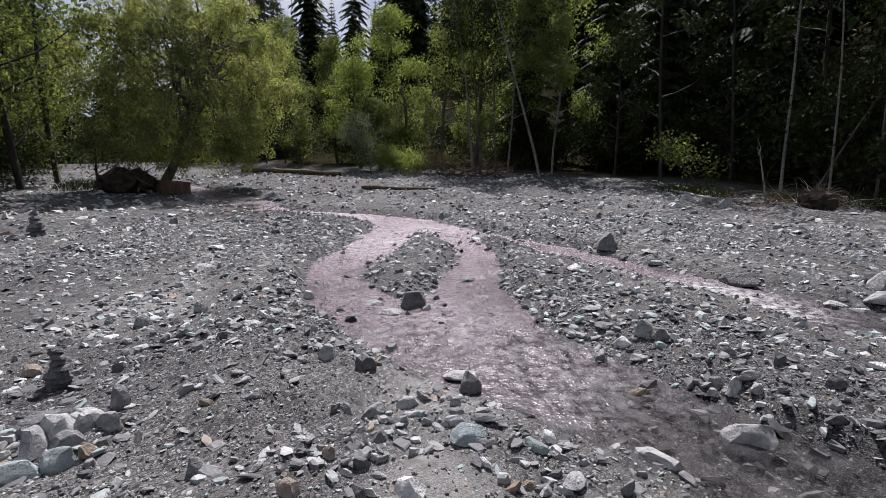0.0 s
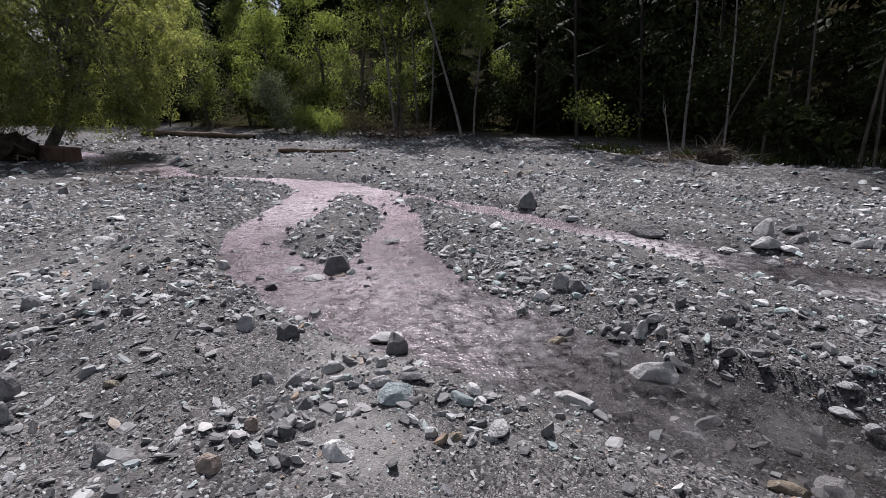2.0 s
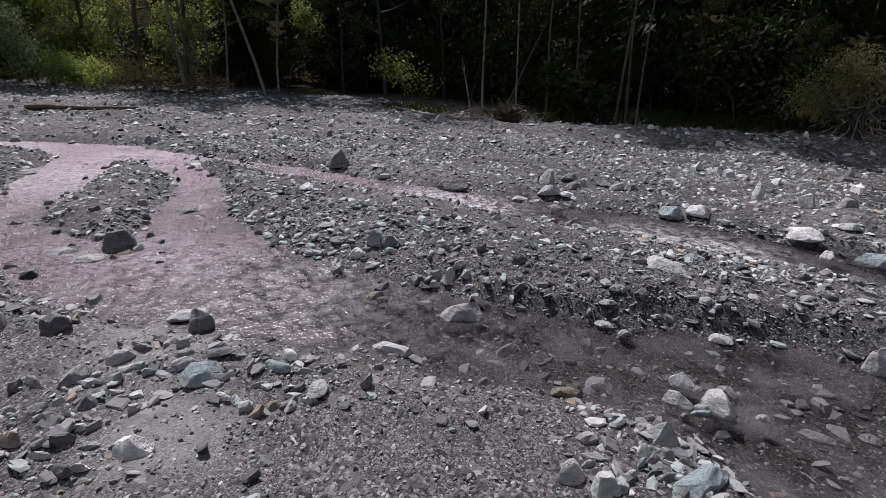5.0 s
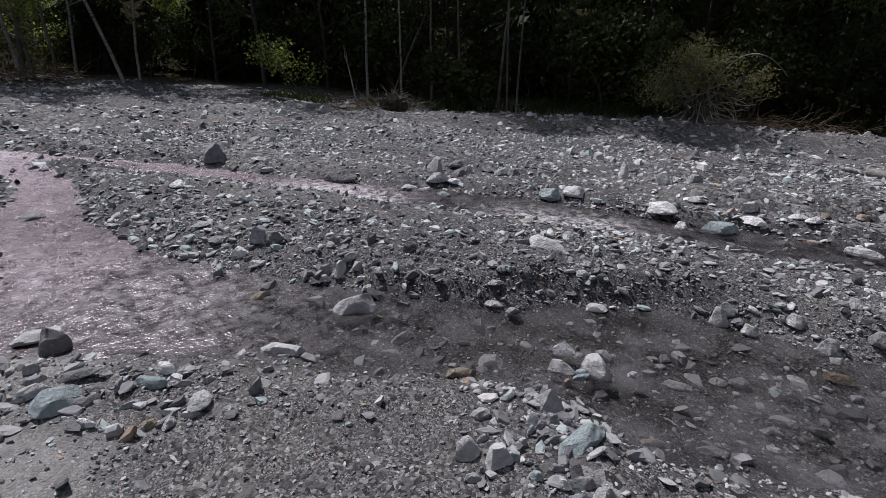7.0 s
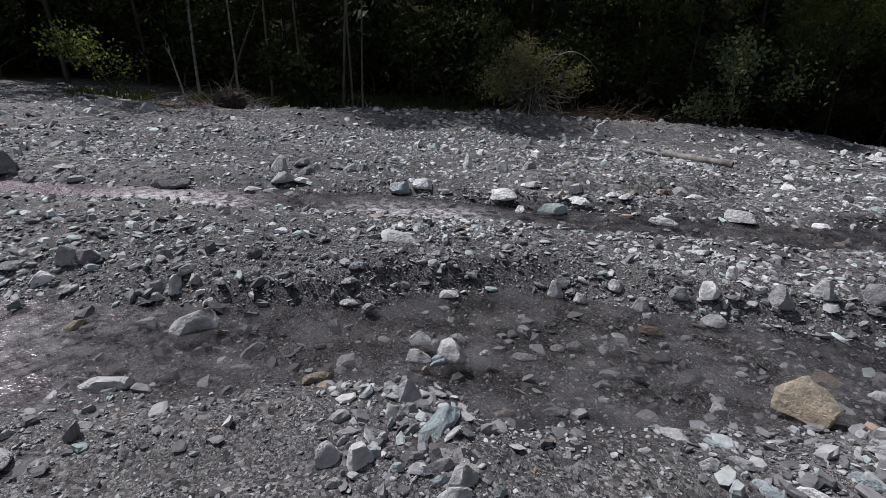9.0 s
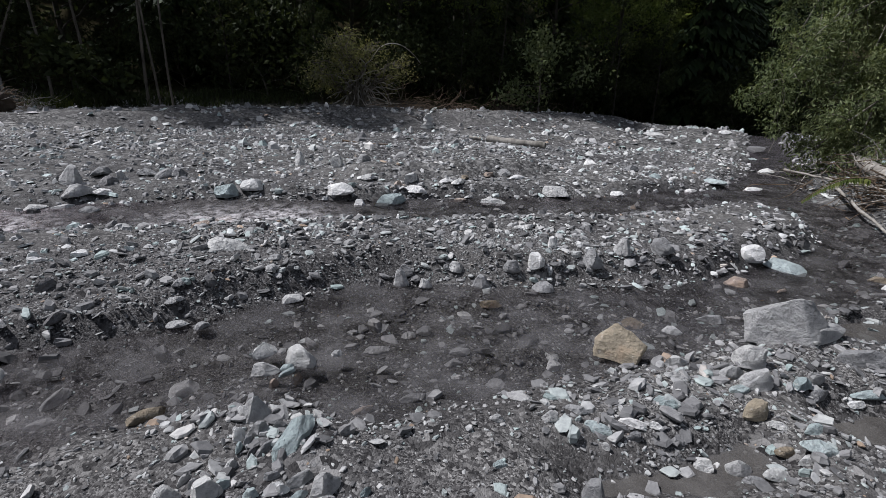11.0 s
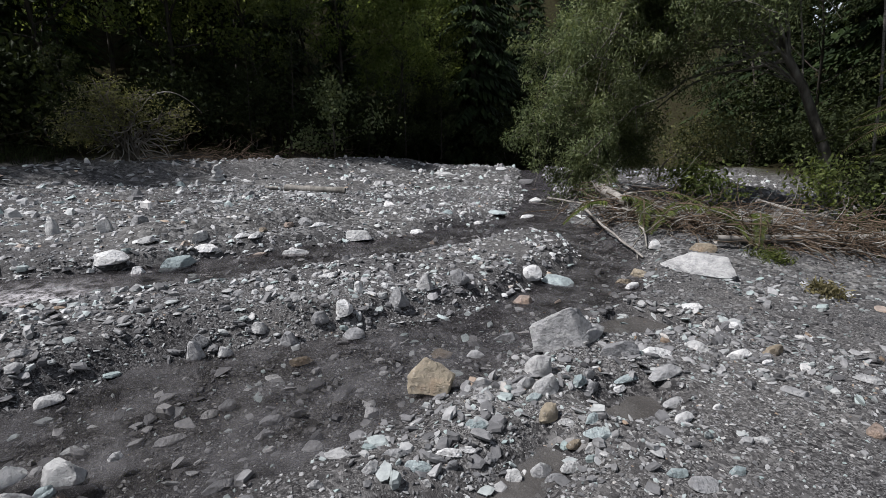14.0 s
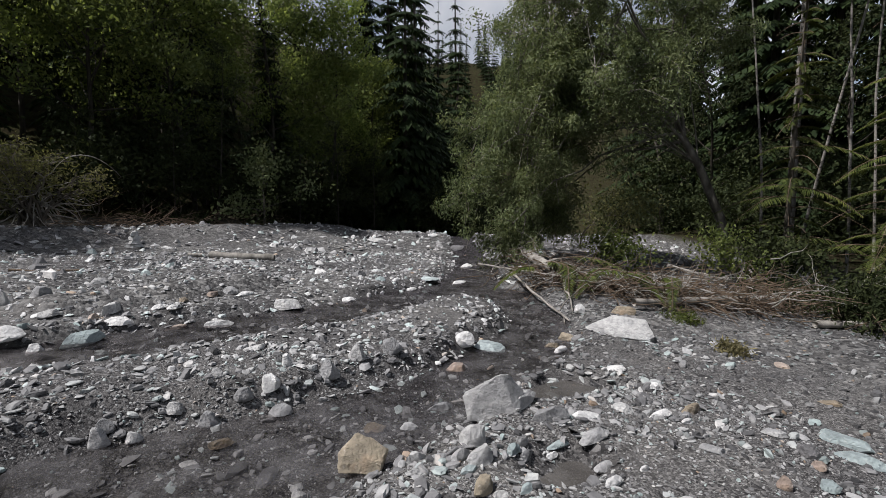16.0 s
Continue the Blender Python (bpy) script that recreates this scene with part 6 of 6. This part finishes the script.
log(9.7, 3.9, 9.9, 3.0, 0.025, 0.015, "thin dark branch lying on the gravel", 158, material=BROWNWOOD, branches=1, name="bare_branch")
brush("snag_brush", [(8.2, 13.4), (9.2, 12.6)], 0.22, 0.12, 90, "dead brush round the snag", 161)
brush("root_brush", [(8.4, 10.9), (10.4, 12.2)], 0.3, 0.12, 160, "dead brush beside the root ball", 162, DEADWOOD)
brush("far_brush", [(14.2, 4.6), (15.6, 2.8), (17.6, 0.4)], 0.5, 0.14, 320, "dead brown brush along the far edge", 163, lengths=(0.4, 1.2), r=0.006)
brush("left_brush", [(-5.6, 12.2), (-3.4, 10.8)], 0.4, 0.05, 90, "twigs washed up on a gravel mound", 164, lengths=(0.3, 0.8), r=0.005)
brush("shrub_brush", [(0.0, 25.2), (3.5, 24.6)], 0.5, 0.25, 160, "dead brush at the edge of the gravel", 165, lengths=(0.8, 2.0), r=0.015)

# a squared timber behind the root plate
beam = thing("timber_beam", -8.5, 16.7, "reddish weathered squared timber on the gravel", "beam", turn=-28)
bm = bmesh.new()
bmesh.ops.create_cube(bm, size=1)
bmesh.ops.scale(bm, vec=(1.5, 0.35, 0.42), verts=bm.verts)
bmesh.ops.bevel(bm, geom=bm.edges, offset=0.03, segments=1, affect="EDGES")
bm_mesh = bpy.data.meshes.new("timber")
bm.to_mesh(bm_mesh)
bm.free()
bm_mesh.materials.append(bark_material("red_timber", (0.09, 0.052, 0.04), (0.19, 0.125, 0.1)))
part("timber", bm_mesh, beam, "", pose(0, 0, 0.2, 2, 3, 0))


def grass(name, spots, count, height, label, seed, material):
    """Blades of grass in loose tufts."""
    rng = np.random.default_rng(seed)
    V, Fc = [], []
    for x, y, r in spots:
        n = int(count * r * r)
        a, d = rng.uniform(0, 2 * np.pi, n), r * np.sqrt(rng.random(n))
        px, py = x + np.cos(a) * d, y + np.sin(a) * d
        z = ground_z(px, py, False)
        h = height * rng.uniform(0.5, 1.2, n)
        lean = rng.normal(0, 0.35, (n, 2)) * h[:, None]
        w = rng.uniform(0, np.pi, n)
        s = np.c_[np.cos(w), np.sin(w)] * 0.012
        p = np.c_[px, py]
        V.append(np.stack([np.c_[p - s, z - 0.02], np.c_[p + s, z - 0.02], np.c_[p + lean * 0.5 + s * 0.6, z + h * 0.6], np.c_[p + lean, z + h]], 1).reshape(-1, 3))
    V = np.concatenate(V)
    return tagged(new(name, mesh_of(name, V, np.arange(len(V)).reshape(-1, 4), material)), label, "grass", kind="stuff")


grass("yellow_grass", [(8.3, 16.6, 0.7), (8.9, 15.3, 0.5), (10.2, 13.6, 0.7), (11.2, 12.6, 0.6)], 700, 0.28, "yellowish grass before the far wood", 171, BOUGH)
grass("green_grass", [(11.8, 12.3, 1.0), (12.9, 11.0, 1.1), (14.0, 9.6, 1.1), (15.2, 8.2, 1.0), (12.6, 13.0, 1.0), (17.5, 2.4, 0.7), (18.2, 0.4, 0.8), (-12.6, 18.5, 0.9), (6.4, -8.7, 0.9), (5.0, -8.8, 0.9)], 420, 0.32,
      "shade-darkened green grass at the wood's edge", 172, SHADED_LEAF)

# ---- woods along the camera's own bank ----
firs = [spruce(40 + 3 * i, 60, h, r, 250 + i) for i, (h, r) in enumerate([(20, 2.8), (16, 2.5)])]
oaks = [leafy_tree("ash_tree", 40 + 4 * i, 66, "tall leafy tree on the near bank", h, s, 270 + i, ASH_LEAF, SHADED_BARK, 0.12, c, 18, 80, 0.38, 0.15, group="leafy trees on the near bank", twigs=False, clump=0.7)
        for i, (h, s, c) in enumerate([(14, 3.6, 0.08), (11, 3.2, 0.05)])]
thickets = [leafy_tree("alder_tree", 50 + 4 * i, 66, "dark leafy alder in the shade of the near bank", h, s, 280 + i, SHADED_LEAF, SHADED_BARK, 0.1, c, 18, 62, 0.38, 0.16, group="dark alders on the near bank", twigs=False, clump=0.7)
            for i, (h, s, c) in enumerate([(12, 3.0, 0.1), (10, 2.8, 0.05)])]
bushes = [shrub(40 + 3 * i, 70, 2.2, 1.5, "leafy undergrowth shrub with shade-darkened leaves", 290 + i, SHADED_LEAF, 0.14, 13, 0.5, group="undergrowth at the wood's edge", blob=0.38, twigs=False) for i in range(2)]
LEFT_EDGE, RIGHT_EDGE = NEAR_BANK[1:6], NEAR_BANK[8:14]
for line, rows, step, protos, lo, hi in ((LEFT_EDGE, (0.3, 2.5), 3.2, oaks, 0.8, 1.1), (LEFT_EDGE, (4, 9), 3.6, firs, 0.8, 1.1), (LEFT_EDGE, (10, 18), 5, firs, 0.9, 1.2),
                                         (RIGHT_EDGE, (3.0, 5.0), 3.6, thickets, 0.7, 0.9), (RIGHT_EDGE, (5.5, 7.5), 2.0, firs, 0.8, 1.1), (RIGHT_EDGE, (7, 9), 1.7, firs, 0.8, 1.1), (RIGHT_EDGE, (10, 16), 2.2, firs, 0.8, 1.1),
                                         (RIGHT_EDGE, (18, 28), 3.0, firs, 0.9, 1.2), (RIGHT_EDGE, (2.5, 4.5), 1.8, bushes, 0.8, 1.3), (LEFT_EDGE, (0, 1.5), 4.5, bushes, 0.8, 1.3)):
    pts = np.array(line)
    n = int(np.hypot(*np.diff(pts, axis=0).T).sum() / step)
    for i in range(n):
        p, out = along(line, (i + rng.uniform(0.2, 0.8)) / n)
        plant(protos, p - out * rng.uniform(*rows), lo, hi)
for i in range(34):
    p, out = along(WOOD_EDGE[1:], (i + rng.uniform(0.1, 0.9)) / 34)
    plant(bushes, p + out * rng.uniform(1.5, 4.5), 0.8, 1.5)
for p in ((-13.2, 14.6), (-14.0, 17.6), (-15.6, 21.5), (-12.8, 11.0)):
    plant(oaks, p, 0.9, 1.15)
for i in range(46):
    a, r = radians(rng.uniform(102, 122)), rng.uniform(62, 125)
    plant(firs, (r * math.sin(a), r * math.cos(a)), 0.33, 0.48)
for p in ((26, -9.4), (27.6, -10.6), (25, -8.2), (29, -11.6), (28, -9.2), (24.2, -9.6), (30.5, -11.2), (23.2, -7.6)):
    plant(bushes, p, 0.9, 1.5)
for p in ((25.0, -6.2), (27.0, -7.4), (29.0, -8.6), (31.5, -9.8), (33, -11.4), (35, -12.6), (28.0, -6.0), (31, -7.8)):
    plant(firs, p, 0.7, 0.95)
for i in range(30):
    a, r = radians(rng.uniform(99, 114)), rng.uniform(36, 62)
    plant(firs, (r * math.sin(a), r * math.cos(a)), 0.4, 0.58)
for ob in firs + oaks + bushes + thickets:
    for o in (*ob.children_recursive, ob):
        bpy.data.objects.remove(o)
# leafy trees at the bend upstream and down at the far bank, most leaves coloured sunlit
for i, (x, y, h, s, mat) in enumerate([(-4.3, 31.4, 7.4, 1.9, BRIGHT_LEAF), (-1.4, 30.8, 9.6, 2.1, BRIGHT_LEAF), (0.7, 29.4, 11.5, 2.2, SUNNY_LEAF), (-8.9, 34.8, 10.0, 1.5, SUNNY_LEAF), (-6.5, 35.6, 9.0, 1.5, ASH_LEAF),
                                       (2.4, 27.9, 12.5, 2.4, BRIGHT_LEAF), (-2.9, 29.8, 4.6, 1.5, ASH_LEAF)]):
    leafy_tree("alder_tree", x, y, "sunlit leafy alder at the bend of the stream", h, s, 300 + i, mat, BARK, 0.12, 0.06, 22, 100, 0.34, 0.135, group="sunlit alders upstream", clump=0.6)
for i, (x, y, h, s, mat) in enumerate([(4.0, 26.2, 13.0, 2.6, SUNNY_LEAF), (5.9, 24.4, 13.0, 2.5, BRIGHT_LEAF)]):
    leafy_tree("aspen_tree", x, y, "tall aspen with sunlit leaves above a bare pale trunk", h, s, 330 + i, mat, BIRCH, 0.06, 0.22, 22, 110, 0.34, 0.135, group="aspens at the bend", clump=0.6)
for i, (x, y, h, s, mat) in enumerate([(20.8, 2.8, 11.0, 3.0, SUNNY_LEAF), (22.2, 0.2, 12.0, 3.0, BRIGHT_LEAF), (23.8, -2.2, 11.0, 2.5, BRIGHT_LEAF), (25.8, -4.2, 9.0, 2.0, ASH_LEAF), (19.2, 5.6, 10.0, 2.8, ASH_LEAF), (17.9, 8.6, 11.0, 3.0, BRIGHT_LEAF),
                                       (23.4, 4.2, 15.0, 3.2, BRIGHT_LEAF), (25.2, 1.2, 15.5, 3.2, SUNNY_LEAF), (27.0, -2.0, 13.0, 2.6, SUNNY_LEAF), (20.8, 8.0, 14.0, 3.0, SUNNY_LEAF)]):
    leafy_tree("alder_tree", x, y, "tall alder with sunlit upper leaves on the far bank", h, s, 350 + i, mat, SHADED_BARK, 0.09, 0.26, 24, 110, 0.34, 0.15, group="tall alders on the far bank", clump=0.7)
for i, (x, y, h, r) in enumerate([(30.0, -5.2, 18, 3.3), (32.0, -7.1, 17, 3.1), (34.0, -8.9, 15, 2.7)]):
    spruce(x, y, h, r, 376 + i, label="tall dark spruce beside the gap downstream", whorls=34, twigs=15)
spruce(36.0, -9.4, 21, 3.0, 371, label="tall spruce beside the gap downstream")
spruce(40.0, -12.6, 17, 2.6, 372, label="tall spruce beside the gap downstream")
